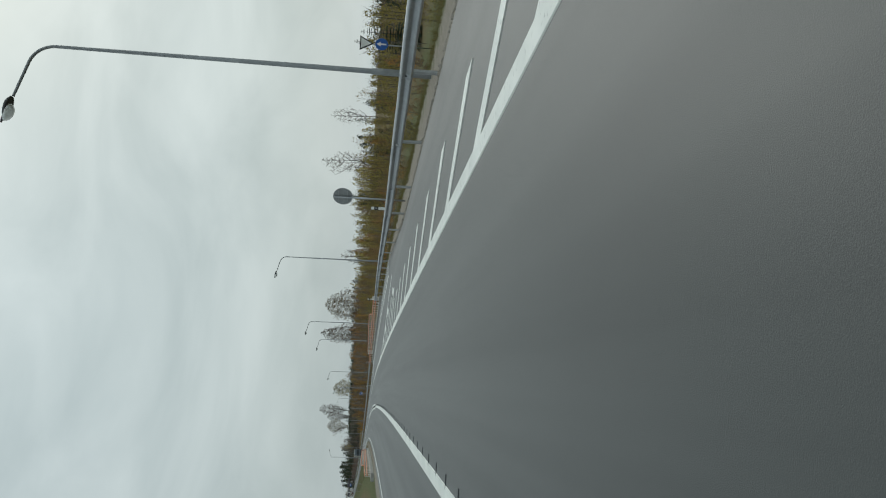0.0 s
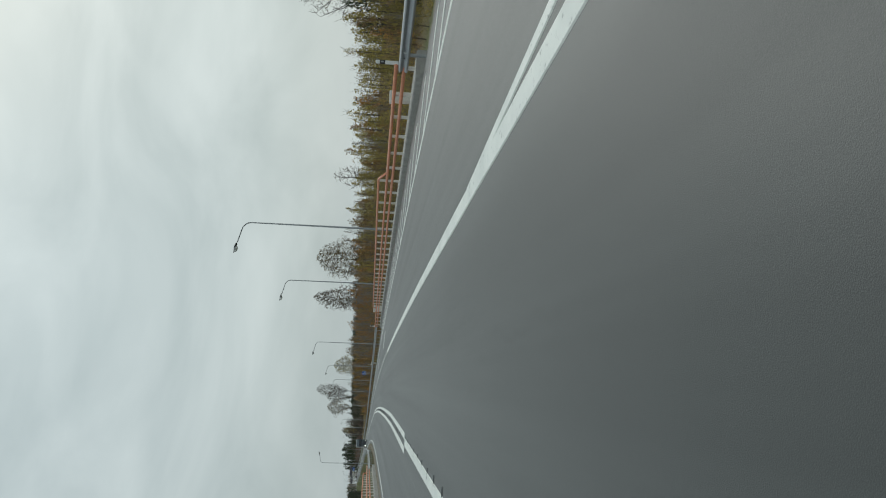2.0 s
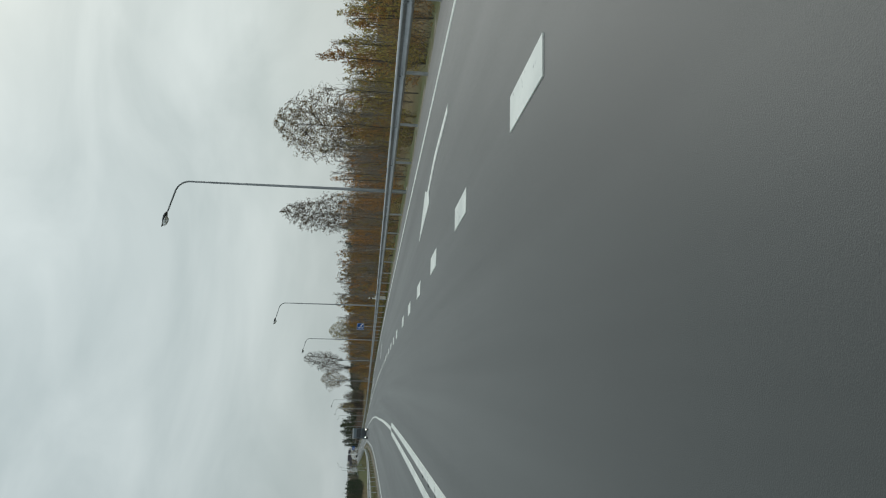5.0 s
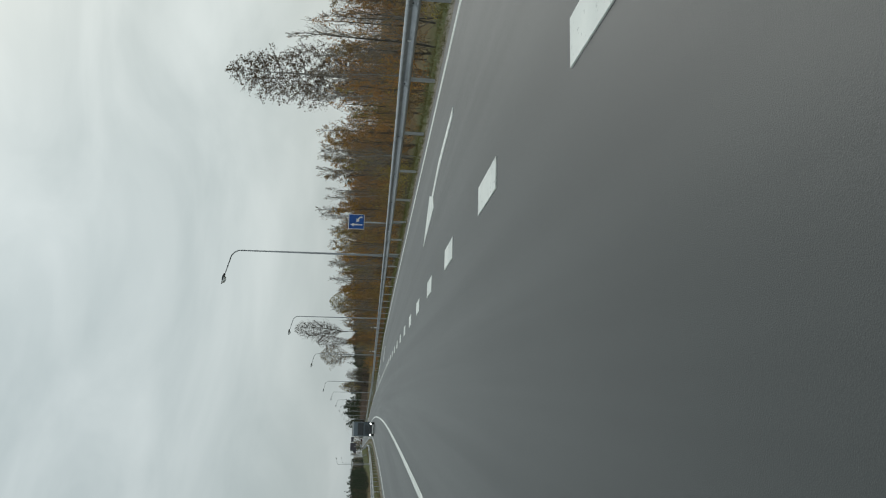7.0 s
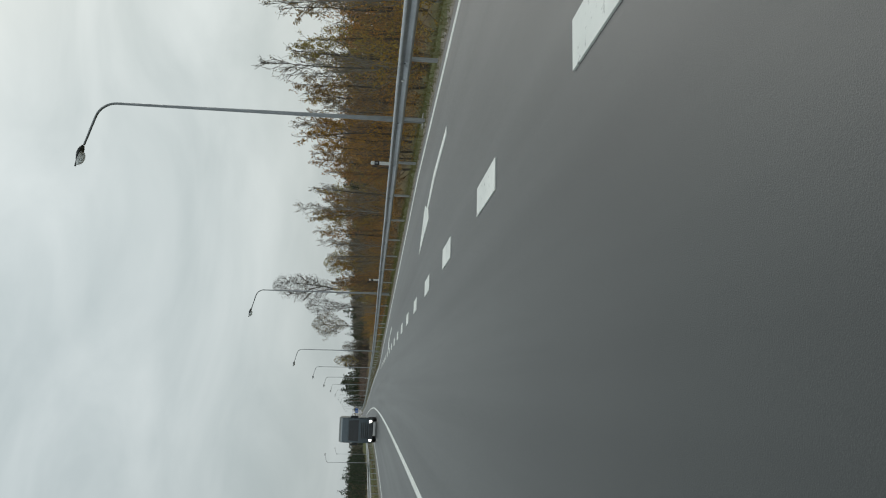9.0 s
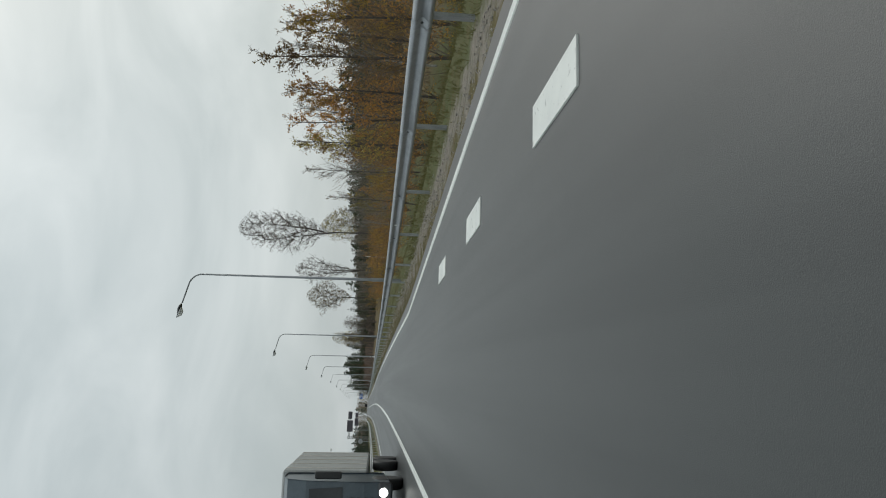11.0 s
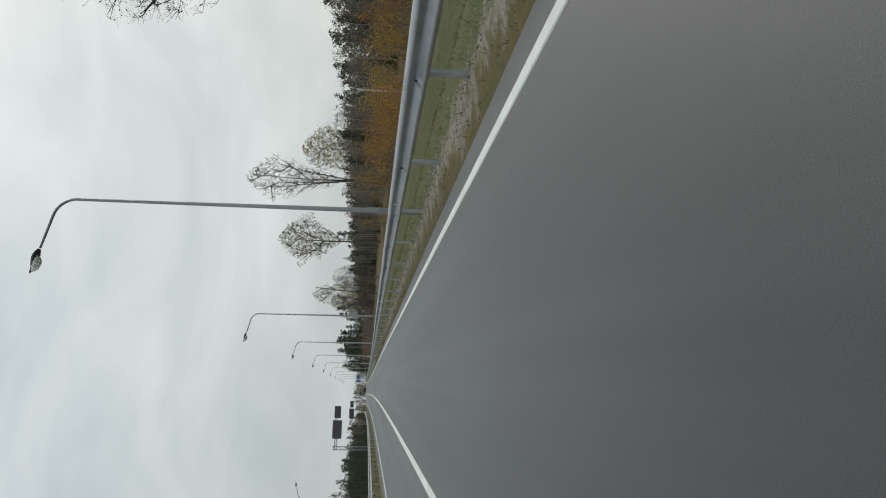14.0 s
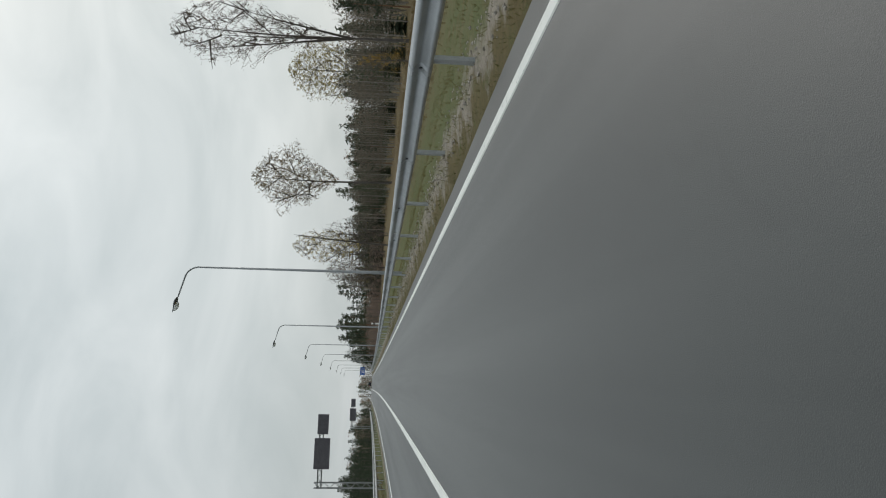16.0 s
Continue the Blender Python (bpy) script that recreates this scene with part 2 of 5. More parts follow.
    c = blend(t, ramp(t, far_mask, (0.35, (0, 0, 0)), (0.5, (1, 1, 1))), c, dry)
    t.links.new(c, b.inputs["Base Color"])
    b.inputs["Roughness"].default_value = 0.95
    b.inputs["Specular IOR Level"].default_value = 0.2
    bump(t, b, tex_noise(t, p, 30, 5, 0.7), 0.4, 0.015)
    return m


def leaf_material(name, *tones, shine=0.2):
    """Foliage whose tone changes from plant to plant and from leaf to leaf."""
    m, t, b = nodes_of(name)
    g = t.nodes.new("ShaderNodeNewGeometry")
    o = t.nodes.new("ShaderNodeObjectInfo")
    n = len(tones)
    each = ramp(t, g.outputs["Random Per Island"], *[(i / (n - 1), c) for i, c in enumerate(tones)])
    plant = ramp(t, o.outputs["Random"], *[(i / (n - 1), c) for i, c in enumerate(tones)])
    c = blend(t, 0.6, each, plant)
    t.links.new(c, b.inputs["Base Color"])
    b.inputs["Roughness"].default_value = 0.7
    b.inputs["Specular IOR Level"].default_value = shine
    glow = t.nodes.new("ShaderNodeBsdfTranslucent")      # thin leaves let part of the light through
    t.links.new(c, glow.inputs["Color"])
    mix = t.nodes.new("ShaderNodeMixShader")
    mix.inputs["Fac"].default_value = 0.45
    t.links.new(b.outputs["BSDF"], mix.inputs[1])
    t.links.new(glow.outputs["BSDF"], mix.inputs[2])
    t.links.new(mix.outputs["Shader"], t.nodes["Material Output"].inputs["Surface"])
    return m


def milky(name, colour, rough):
    """Frosted lamp glass that lets daylight through."""
    m, t, b = nodes_of(name)
    b.inputs["Base Color"].default_value = (*colour, 1)
    b.inputs["Roughness"].default_value = rough
    through_ = t.nodes.new("ShaderNodeBsdfTranslucent")
    through_.inputs["Color"].default_value = (*colour, 1)
    mix = t.nodes.new("ShaderNodeMixShader")
    mix.inputs["Fac"].default_value = 0.6
    t.links.new(b.outputs["BSDF"], mix.inputs[1])
    t.links.new(through_.outputs["BSDF"], mix.inputs[2])
    t.links.new(mix.outputs["Shader"], t.nodes["Material Output"].inputs["Surface"])
    return m


ASPHALT, PAINT, EARTH = asphalt_material(), paint_material(), earth_material()
ZINC = worn("galvanised_steel", (0.30, 0.32, 0.335), (0.46, 0.48, 0.50), 5, 0.42, 0.75, 90, 0.15, 0.6)
POLE_STEEL = worn("pole_steel", (0.20, 0.215, 0.225), (0.31, 0.325, 0.335), 3, 0.5, 0.6, 70, 0.15)
DARK_STEEL = worn("dark_steel", (0.045, 0.05, 0.055), (0.09, 0.095, 0.10), 5, 0.5, 0.3, 70, 0.1)
ORANGE = worn("orange_coating", (0.60, 0.215, 0.115), (0.74, 0.32, 0.19), 4, 0.5, 0.0, 60, 0.1)
CONCRETE = worn("concrete", (0.25, 0.25, 0.235), (0.42, 0.41, 0.39), 3, 0.9, 0.0, 45, 0.5)
PLASTER = worn("pale_coating", (0.58, 0.55, 0.50), (0.74, 0.71, 0.66), 3, 0.7, 0.0, 40, 0.2)
WHITE = worn("white_plastic", (0.68, 0.69, 0.68), (0.80, 0.80, 0.79), 5, 0.5, 0.0, 50, 0.1)
BLACK = worn("black_plastic", (0.012, 0.012, 0.013), (0.03, 0.03, 0.03), 8, 0.5, 0.0, 50, 0.1)
RED = worn("red_reflector", (0.45, 0.02, 0.02), (0.6, 0.04, 0.03), 8, 0.35)
BLUE = worn("blue_sign_film", (0.008, 0.075, 0.33), (0.014, 0.105, 0.42), 3, 0.4, 0.0, 30, 0.05)
SIGN_BACK = worn("sign_back", (0.27, 0.285, 0.295), (0.38, 0.395, 0.405), 4, 0.55, 0.4, 40, 0.1)
PANEL_BACK = worn("panel_back", (0.075, 0.07, 0.085), (0.12, 0.115, 0.13), 3, 0.6, 0.2, 40, 0.2)
STONE = worn("rubble", (0.17, 0.15, 0.13), (0.40, 0.37, 0.33), 8, 0.95, 0.0, 30, 0.6)
BARK = worn("grey_bark", (0.045, 0.04, 0.034), (0.12, 0.11, 0.10), 5, 0.95, 0.0, 30, 0.8)
BIRCH = worn("birch_bark", (0.10, 0.095, 0.09), (0.46, 0.45, 0.43), 4, 0.85, 0.0, 14, 0.5)
SNAG = worn("weathered_birch", (0.36, 0.34, 0.31), (0.66, 0.64, 0.60), 5, 0.85, 0.0, 14, 0.5)
PINE_BARK = worn("pine_bark", (0.09, 0.05, 0.03), (0.24, 0.135, 0.075), 3, 0.95, 0.0, 20, 0.8)
PALE_TWIG = worn("pale_twigs", (0.15, 0.135, 0.12), (0.30, 0.28, 0.25), 4, 0.95, 0.0, 20, 0.3)
TWIG = worn("bare_twigs", (0.085, 0.066, 0.054), (0.17, 0.14, 0.12), 4, 0.95, 0.0, 20, 0.3)
RUST_LEAF = leaf_material("rust_leaves", (0.196, 0.113, 0.052), (0.372, 0.196, 0.073), (0.585, 0.300, 0.087), (0.296, 0.223, 0.084))
GOLD_LEAF = leaf_material("golden_leaves", (0.258, 0.136, 0.042), (0.422, 0.234, 0.057), (0.471, 0.328, 0.079), (0.237, 0.170, 0.060))
BROWN_LEAF = leaf_material("brown_leaves", (0.151, 0.105, 0.065), (0.265, 0.170, 0.088), (0.375, 0.251, 0.113), (0.251, 0.213, 0.088))
OLIVE_LEAF = leaf_material("olive_leaves", (0.189, 0.167, 0.052), (0.319, 0.268, 0.080), (0.478, 0.370, 0.109), (0.261, 0.217, 0.072))
PALE_LEAF = leaf_material("pale_leaves", (0.20, 0.155, 0.085), (0.29, 0.23, 0.13), (0.36, 0.295, 0.175), (0.24, 0.17, 0.085))
NEEDLE = leaf_material("conifer_needles", (0.032, 0.045, 0.030), (0.059, 0.078, 0.050), (0.101, 0.118, 0.075))
GRASS = leaf_material("grass_blades", (0.043, 0.058, 0.015), (0.085, 0.098, 0.030), (0.170, 0.145, 0.060), (0.119, 0.085, 0.038))
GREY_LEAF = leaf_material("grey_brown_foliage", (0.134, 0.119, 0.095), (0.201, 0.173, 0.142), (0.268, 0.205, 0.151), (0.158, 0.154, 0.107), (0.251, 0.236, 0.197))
PALE_BARK = worn("pale_bark", (0.13, 0.12, 0.105), (0.34, 0.32, 0.29), 4, 0.9, 0.0, 14, 0.4)
MAUVE = leaf_material("red_brown_brushwood", (0.157, 0.119, 0.105), (0.211, 0.154, 0.130), (0.258, 0.198, 0.160), (0.131, 0.103, 0.092))
DARK_LEAF = leaf_material("dark_withered_leaves", (0.07, 0.055, 0.042), (0.12, 0.09, 0.06), (0.18, 0.13, 0.08), (0.10, 0.085, 0.055))
STRAW = leaf_material("dry_grass", (0.094, 0.065, 0.030), (0.158, 0.115, 0.054), (0.209, 0.162, 0.086), (0.086, 0.072, 0.032))
LAMP_GLASS = milky("lamp_bowl", (0.86, 0.88, 0.88), 0.2)
WINDSCREEN = worn("dark_glass", (0.012, 0.015, 0.018), (0.02, 0.024, 0.028), 2, 0.08, 0.0, 10, 0.0)
TARP = worn("grey_tarpaulin", (0.33, 0.34, 0.335), (0.42, 0.43, 0.42), 2, 0.6, 0.0, 30, 0.2)
CAB_PAINT = worn("slate_paint", (0.055, 0.075, 0.09), (0.085, 0.11, 0.13), 3, 0.3, 0.0, 30, 0.05)
CAR_PAINT = worn("black_car_paint", (0.012, 0.013, 0.015), (0.022, 0.023, 0.026), 3, 0.25, 0.0, 30, 0.05)
HEADLAMP = bpy.data.materials.new("headlamp_lit")
HEADLAMP.use_nodes = True
HEADLAMP.node_tree.nodes["Principled BSDF"].inputs["Emission Color"].default_value = (1, 0.97, 0.9, 1)
HEADLAMP.node_tree.nodes["Principled BSDF"].inputs["Emission Strength"].default_value = 6.0


# ------------------------------------------------------------------ mesh helpers
class Geo:
    """Vertices and faces gathered for one mesh."""

    def __init__(self):
        self.v, self.f = [], []

    def quad_strip(self, rings, closed=True, caps=True):
        base, n = len(self.v), len(rings[0])
        for r in rings:
            self.v.extend(tuple(p) for p in r)
        for i in range(len(rings) - 1):
            for j in range(n if closed else n - 1):
                k = (j + 1) % n
                self.f.append((base + i * n + j, base + i * n + k, base + (i + 1) * n + k, base + (i + 1) * n + j))
        if closed and caps:
            self.f.append(tuple(base + j for j in reversed(range(n))))
            self.f.append(tuple(base + (len(rings) - 1) * n + j for j in range(n)))

    def tube(self, pts, radii, sides=6, caps=True):
        pts = [Vector(p) for p in pts]
        rings = []
        for i, p in enumerate(pts):
            d = (pts[min(i + 1, len(pts) - 1)] - pts[max(i - 1, 0)]).normalized()
            x = d.cross(Vector((0.31, 0.17, 0.93)))
            if x.length < 0.2:
                x = d.cross(Vector((1, 0, 0)))
            x.normalize()
            y = d.cross(x)
            rings.append([p + radii[i] * (math.cos(2 * math.pi * k / sides) * x + math.sin(2 * math.pi * k / sides) * y) for k in range(sides)])
        self.quad_strip(rings, True, caps)

    def box(self, x0, x1, y0, y1, z0, z1, m=None, bevel=0.0):
        c = min(bevel, (x1 - x0) / 3, (y1 - y0) / 3, (z1 - z0) / 3)

        def ring(z, o):
            return [(x0 + o + c, y0 + o, z), (x1 - o - c, y0 + o, z), (x1 - o, y0 + o + c, z), (x1 - o, y1 - o - c, z),
                    (x1 - o - c, y1 - o, z), (x0 + o + c, y1 - o, z), (x0 + o, y1 - o - c, z), (x0 + o, y0 + o + c, z)]
        if c > 0:
            rings = [ring(z0, c), ring(z0 + c, 0), ring(z1 - c, 0), ring(z1, c)]
        else:
            rings = [[(x0, y0, z), (x1, y0, z), (x1, y1, z), (x0, y1, z)] for z in (z0, z1)]
        if m is not None:
            rings = [[m @ Vector(p) for p in r] for r in rings]
        self.quad_strip(rings)

    def leaf(self, p, size, rng, droop=0.0):
        d = Vector(rng.normal(size=3))
        d.z -= droop
        d.normalize()
        w = d.cross(Vector(rng.normal(size=3))).normalized()
        b = len(self.v)
        p = Vector(p)
        up = d.cross(w) * (size * 0.12)
        self.v.extend((tuple(p), tuple(p + d * size * 0.5 + w * size * 0.36 + up), tuple(p + d * size), tuple(p + d * size * 0.5 - w * size * 0.36 + up)))
        self.f.append((b, b + 1, b + 2, b + 3))

    def small_leaf(self, p, size, rng, droop=0.0):
        """A three-cornered leaf, for foliage seen in the mass."""
        d = rng.normal(size=3)
        d[2] -= droop
        d /= math.sqrt(d @ d) + 1e-6
        w = rng.normal(size=3)
        b = len(self.v)
        x, y, z = p
        self.v.extend(((x, y, z), (x + d[0] * size, y + d[1] * size, z + d[2] * size),
                       (x + (d[0] + w[0] * 0.6) * size * 0.5, y + (d[1] + w[1] * 0.6) * size * 0.5, z + (d[2] + w[2] * 0.6) * size * 0.5)))
        self.f.append((b, b + 1, b + 2))

    def switch(self, p, d, length, width):
        """A thin tapering twig."""
        p, d = Vector(p), Vector(d).normalized()
        w = d.cross(Vector((0.4, -0.8, 0.3))).normalized() * width * 0.5
        b = len(self.v)
        self.v.extend((tuple(p - w), tuple(p + w), tuple(p + d * length)))
        self.f.append((b, b + 1, b + 2))

    def mesh(self, name, material, smooth=False):
        me = bpy.data.meshes.new(name)
        me.from_pydata(self.v, [], self.f)
        me.materials.append(material)
        if smooth:
            me.polygons.foreach_set("use_smooth", [True] * len(me.polygons))
        me.update()
        return me


def part(name, geo, material, parent=None, label="", smooth=False):
    ob = new(name, geo.mesh(name, material, smooth) if isinstance(geo, Geo) else geo)
    ob.parent = parent
    if label:
        ob["label"] = label
    return ob


def thing(name, m, label, category, group="", kind=""):
    ob = new(name)
    ob.empty_display_size = 0.2
    ob.matrix_world = m
    return tagged(ob, label, category, group, kind)


def disc(geo, c, axis, r, depth, sides=24):
    c, axis = Vector(c), Vector(axis).normalized()
    x = axis.orthogonal().normalized()
    y = axis.cross(x)
    geo.quad_strip([[c + axis * o + r * (math.cos(2 * math.pi * k / sides) * x + math.sin(2 * math.pi * k / sides) * y) for k in range(sides)] for o in (-depth / 2, depth / 2)])


def plate(geo, outline, y0, y1):
    """An upright plate with its outline in x and z."""
    b, n = len(geo.v), len(outline)
    geo.v.extend((x, y0, z) for x, z in outline)
    geo.v.extend((x, y1, z) for x, z in outline)
    geo.f.append(tuple(b + i for i in range(n)))
    geo.f.append(tuple(b + n + i for i in reversed(range(n))))
    for i in range(n):
        j = (i + 1) % n
        geo.f.append((b + i, b + n + i, b + n + j, b + j))


# ------------------------------------------------------------------ ground and road
def lay_ground():
    ss = [*np.arange(-60, 700, 4.0), *np.geomspace(700, 4150, 26)]
    inner = [0, 0.25, 0.5, 0.8, 1.2, 1.6, 2.1, 2.7, 3.4, 4.2, 5.2, 6.4, 8, 10, 13, 17, 23, 32, 46, 70, 110, 180, 320, 600, 1200, 2500]
    v, f, co = [], [], []
    n = 2 * len(inner) + 1
    for s in ss:
        left = [PAVED_LEFT(s) - d for d in reversed(inner)]
        right = [PAVED(s) + d for d in inner]
        for l in (*left, -1.5, *right):
            h = ground_h(s, l) - (0.12 if left[-1] + 0.01 < l < right[0] - 0.01 else 0)
            v.append(tuple(place(s, l, h)))
            co.append((s, max(l - right[0], left[-1] - l)))
    for i in range(len(ss) - 1):
        for j in range(n - 1):
            f.append((i * n + j, i * n + j + 1, (i + 1) * n + j + 1, (i + 1) * n + j))
    me = bpy.data.meshes.new("ground")
    me.from_pydata(v, [], f)
    layer = me.uv_layers.new(name="UVMap")
    idx = np.empty(len(me.loops), dtype=np.int32)
    me.loops.foreach_get("vertex_index", idx)
    layer.data.foreach_set("uv", np.array(co, dtype=np.float32)[idx].ravel())
    me.polygons.foreach_set("use_smooth", [True] * len(me.polygons))
    me.materials.append(EARTH)
    tagged(new("ground", me), "gravel verge, mown grass and dry brown meadow beside the road", "ground", kind="structure")


def lay_road():
    ss = [*np.arange(-58, 700, 3.0), *np.linspace(700, 962, 12)]
    v, f, co = [], [], []
    n = 16
    for s in ss:
        a_, b_ = PAVED_LEFT(s), PAVED(s)
        row = [(a_ - 0.25, -0.3), (a_, 0.0), *[(a_ + (b_ - a_) * k / (n - 3), 0.0) for k in range(1, n - 3)], (b_, 0.0), (b_ + 0.25, -0.3)]
        for k, (l, h) in enumerate(row):
            if 0 < k < n - 1:
                h += 0.006 * noise.noise((s * 0.15, l * 0.7, 9))
            if k in (1, n - 2):
                l += 0.05 * noise.noise((s * 0.9, k, 2))
            v.append(tuple(place(s, l, h)))
            co.append((s, l))
    for i in range(len(ss) - 1):
        for j in range(n - 1):
            f.append((i * n + j, i * n + j + 1, (i + 1) * n + j + 1, (i + 1) * n + j))
    me = bpy.data.meshes.new("road")
    me.from_pydata(v, [], f)
    layer = me.uv_layers.new(name="UVMap")
    idx = np.empty(len(me.loops), dtype=np.int32)
    me.loops.foreach_get("vertex_index", idx)
    layer.data.foreach_set("uv", np.array(co, dtype=np.float32)[idx].ravel())
    me.polygons.foreach_set("use_smooth", [True] * len(me.polygons))
    me.materials.append(ASPHALT)
    return tagged(new("road", me), "grey asphalt carriageway with white lane markings", "road", kind="structure")


lay_ground()
ROAD = lay_road()
LIFT = 0.012


def ribbon(name, s0, s1, centre, width, label=""):
    """A painted line that follows the road."""
    g = Geo()
    ss = np.linspace(s0, s1, max(2, int((s1 - s0) / 2.0) + 1))
    rows = []
    for s in ss:
        c = centre(s) if callable(centre) else centre
        w = width * (1 + 0.05 * noise.noise((s * 0.8, c, 3))) / 2
        rows.append([place(s, c - w, 0.0), place(s, c - w + 0.01, LIFT), place(s, c + w - 0.01, LIFT), place(s, c + w, 0.0)])
    g.quad_strip(rows, closed=False)
    return part(name, g, PAINT, ROAD, label)


def bar(name, corners, label=""):
    """A painted patch: corners as (s, l), in turn."""
    g = Geo()
    top = [place(s, l, LIFT) for s, l in corners]
    low = [place(s, l, -0.005) for s, l in corners]
    g.quad_strip([low, top])
    return part(name, g, PAINT, ROAD, label)


ribbon("centre_line", -58, 78.6, along((-60, -1.76), (60, -1.74), (79, -1.72)), 0.24)
ribbon("centre_line", 78.6, 168, along((78, -1.57), (92, -1.44), (168, -1.75)), 0.19)
ribbon("centre_line", 78.6, 168, along((78, -1.98), (92, -1.86), (168, -2.1)), 0.19)
ribbon("centre_line", 168, 700, along((168, -1.95), (200, -2.38), (270, -2.3), (340, -1.92), (700, -1.92)), 0.18)
ribbon("edge_line", -58, 105.8, along((-60, 2.36), (60, 2.36), (76, 2.46), (108, 2.5)), 0.26)
ribbon("gore_line", 40, 66, along((40, 5.8), (42.6, 5.4), (45.4, 4.92), (47.1, 4.55), (49, 4.02), (50.5, 3.78), (53, 3.44), (54.6, 3.28), (57.3, 3.05), (61, 2.72), (66.5, 2.45)), 0.13)
ribbon("edge_line", 46, 700, lambda s: EDGE_LINE(s), 0.15)
ribbon("edge_line", -58, 560, lambda s: PAVED_LEFT(s) + 0.55, 0.14)
ribbon("edge_line", 560, 700, lambda s: PAVED_LEFT(s) + 0.55, 0.14)
for k in range(19):                                    # hatching of the gore
    s = -17.6 + 3.02 * k
    bar("hatch_stripe", [(s, 2.46), (s + 0.55, 2.46), (s - 1.75, 3.78), (s - 2.3, 3.78)])
for s, l, s1 in ((39.6, 4.4, 35.4), (43.1, 4.4, 38.9), (46.8, 3.95, 43.5), (50.0, 3.4, 47.9), (53.4, 3.08, 52.2), (57.4, 2.85, 56.6)):
    bar("hatch_stripe", [(s - 0.1, 2.46), (s + 0.55, 2.46), (s1 + 0.45, l), (s1 - 0.1, l)])
for c in (((35.4, 4.3), (36.0, 4.05), (38.2, 4.5), (37.6, 4.75)), ((43.3, 4.26), (43.9, 3.87), (46.7, 4.46), (46.15, 4.76)),
          ((47.6, 3.57), (48.3, 3.33), (50.45, 3.74), (49.1, 3.95)), ((52.0, 3.12), (53.0, 3.0), (54.1, 3.22), (52.9, 3.42)),
          ((56.6, 2.87), (56.8, 2.74), (58.0, 2.96), (56.9, 3.1))):
    bar("gore_block", c)
for k in range(27):                                    # hatching towards the bridge parapet
    s = 49.5 + 3.65 * k
    if s < 144:
        e_ = EDGE_LINE(s) + 0.1
        w_ = min(1.6, PAVED(s) - 0.3 - e_)
        if w_ > 0.3:
            bar("hatch_stripe", [(s + 0.5, e_), (s, e_), (s - 2.3 * w_, e_ + w_), (s + 0.5 - 2.3 * w_, e_ + w_)])
DASH_MID = along((80, 2.6), (110, 2.55), (160, 2.25), (200, 2.08), (306, 2.06))
for s in (*np.arange(108.8, 162, 3.95), *np.arange(165.6, 306, 3.79)):   # short wide dashes of the merging lane
    c = DASH_MID(s)
    bar("lane_dash", [(s, c - 0.17), (s, c + 0.17), (s + 1.15, c + 0.17), (s + 1.15, c - 0.17)])
for s in (117.0, 147.0, 200.2, 253.9, 281.0):          # arrows that bend to the left
    o = EDGE_LINE(s) - 6.15
    g = [(0, 4.62), (0, 4.46), (2.2, 4.30), (3.6, 4.04), (3.35, 3.74), (6.2, 3.46), (4.6, 4.36), (4.05, 4.16), (2.4, 4.50)]
    bar("merge_arrow", [(s + a_, l + o) for a_, l in g])
for s in np.arange(-10, 150, 1.3):                     # dark studs along the broad centre line
    if s < 70:
        l = -1.58
    else:
        l = -1.62 - 0.1 * min(1, (s - 70) / 30)
    g = Geo()
    g.box(-0.10, 0.10, -0.018, 0.018, -0.004, 0.013, stand(s, l), 0.003)
    part("rumble_stud", g, DARK_STEEL, ROAD)


# ------------------------------------------------------------------ guard rails
WAVE = [(0.0, 0.0), (0.02, 0.010), (0.066, 0.026), (0.081, 0.052), (0.072, 0.080), (0.016, 0.128), (0.004, 0.155),
        (0.016, 0.182), (0.072, 0.230), (0.081, 0.258), (0.066, 0.284), (0.02, 0.300), (0.0, 0.31)]


def post_mesh(height):
    g = Geo()
    outline = [(-0.06, -0.03), (0.06, -0.03), (0.06, 0.03), (0.052, 0.03), (0.052, -0.022), (-0.052, -0.022), (-0.052, 0.03), (-0.06, 0.03)]
    g.quad_strip([[(y, x, z) for x, y in outline] for z in (-0.9, height)])
    return g.mesh("post", ZINC)


def bolt_mesh():
    g = Geo()
    disc(g, (0, 0, 0), (1, 0, 0), 0.022, 0.02, 8)
    return g.mesh("bolt", DARK_STEEL)


def reflector_mesh():
    g = Geo()
    g.box(-0.03, 0.03, -0.025, 0.025, -0.045, 0.045, None, 0.012)
    return g.mesh("reflector", WHITE)


BOLT, REFLECTOR = bolt_mesh(), reflector_mesh()


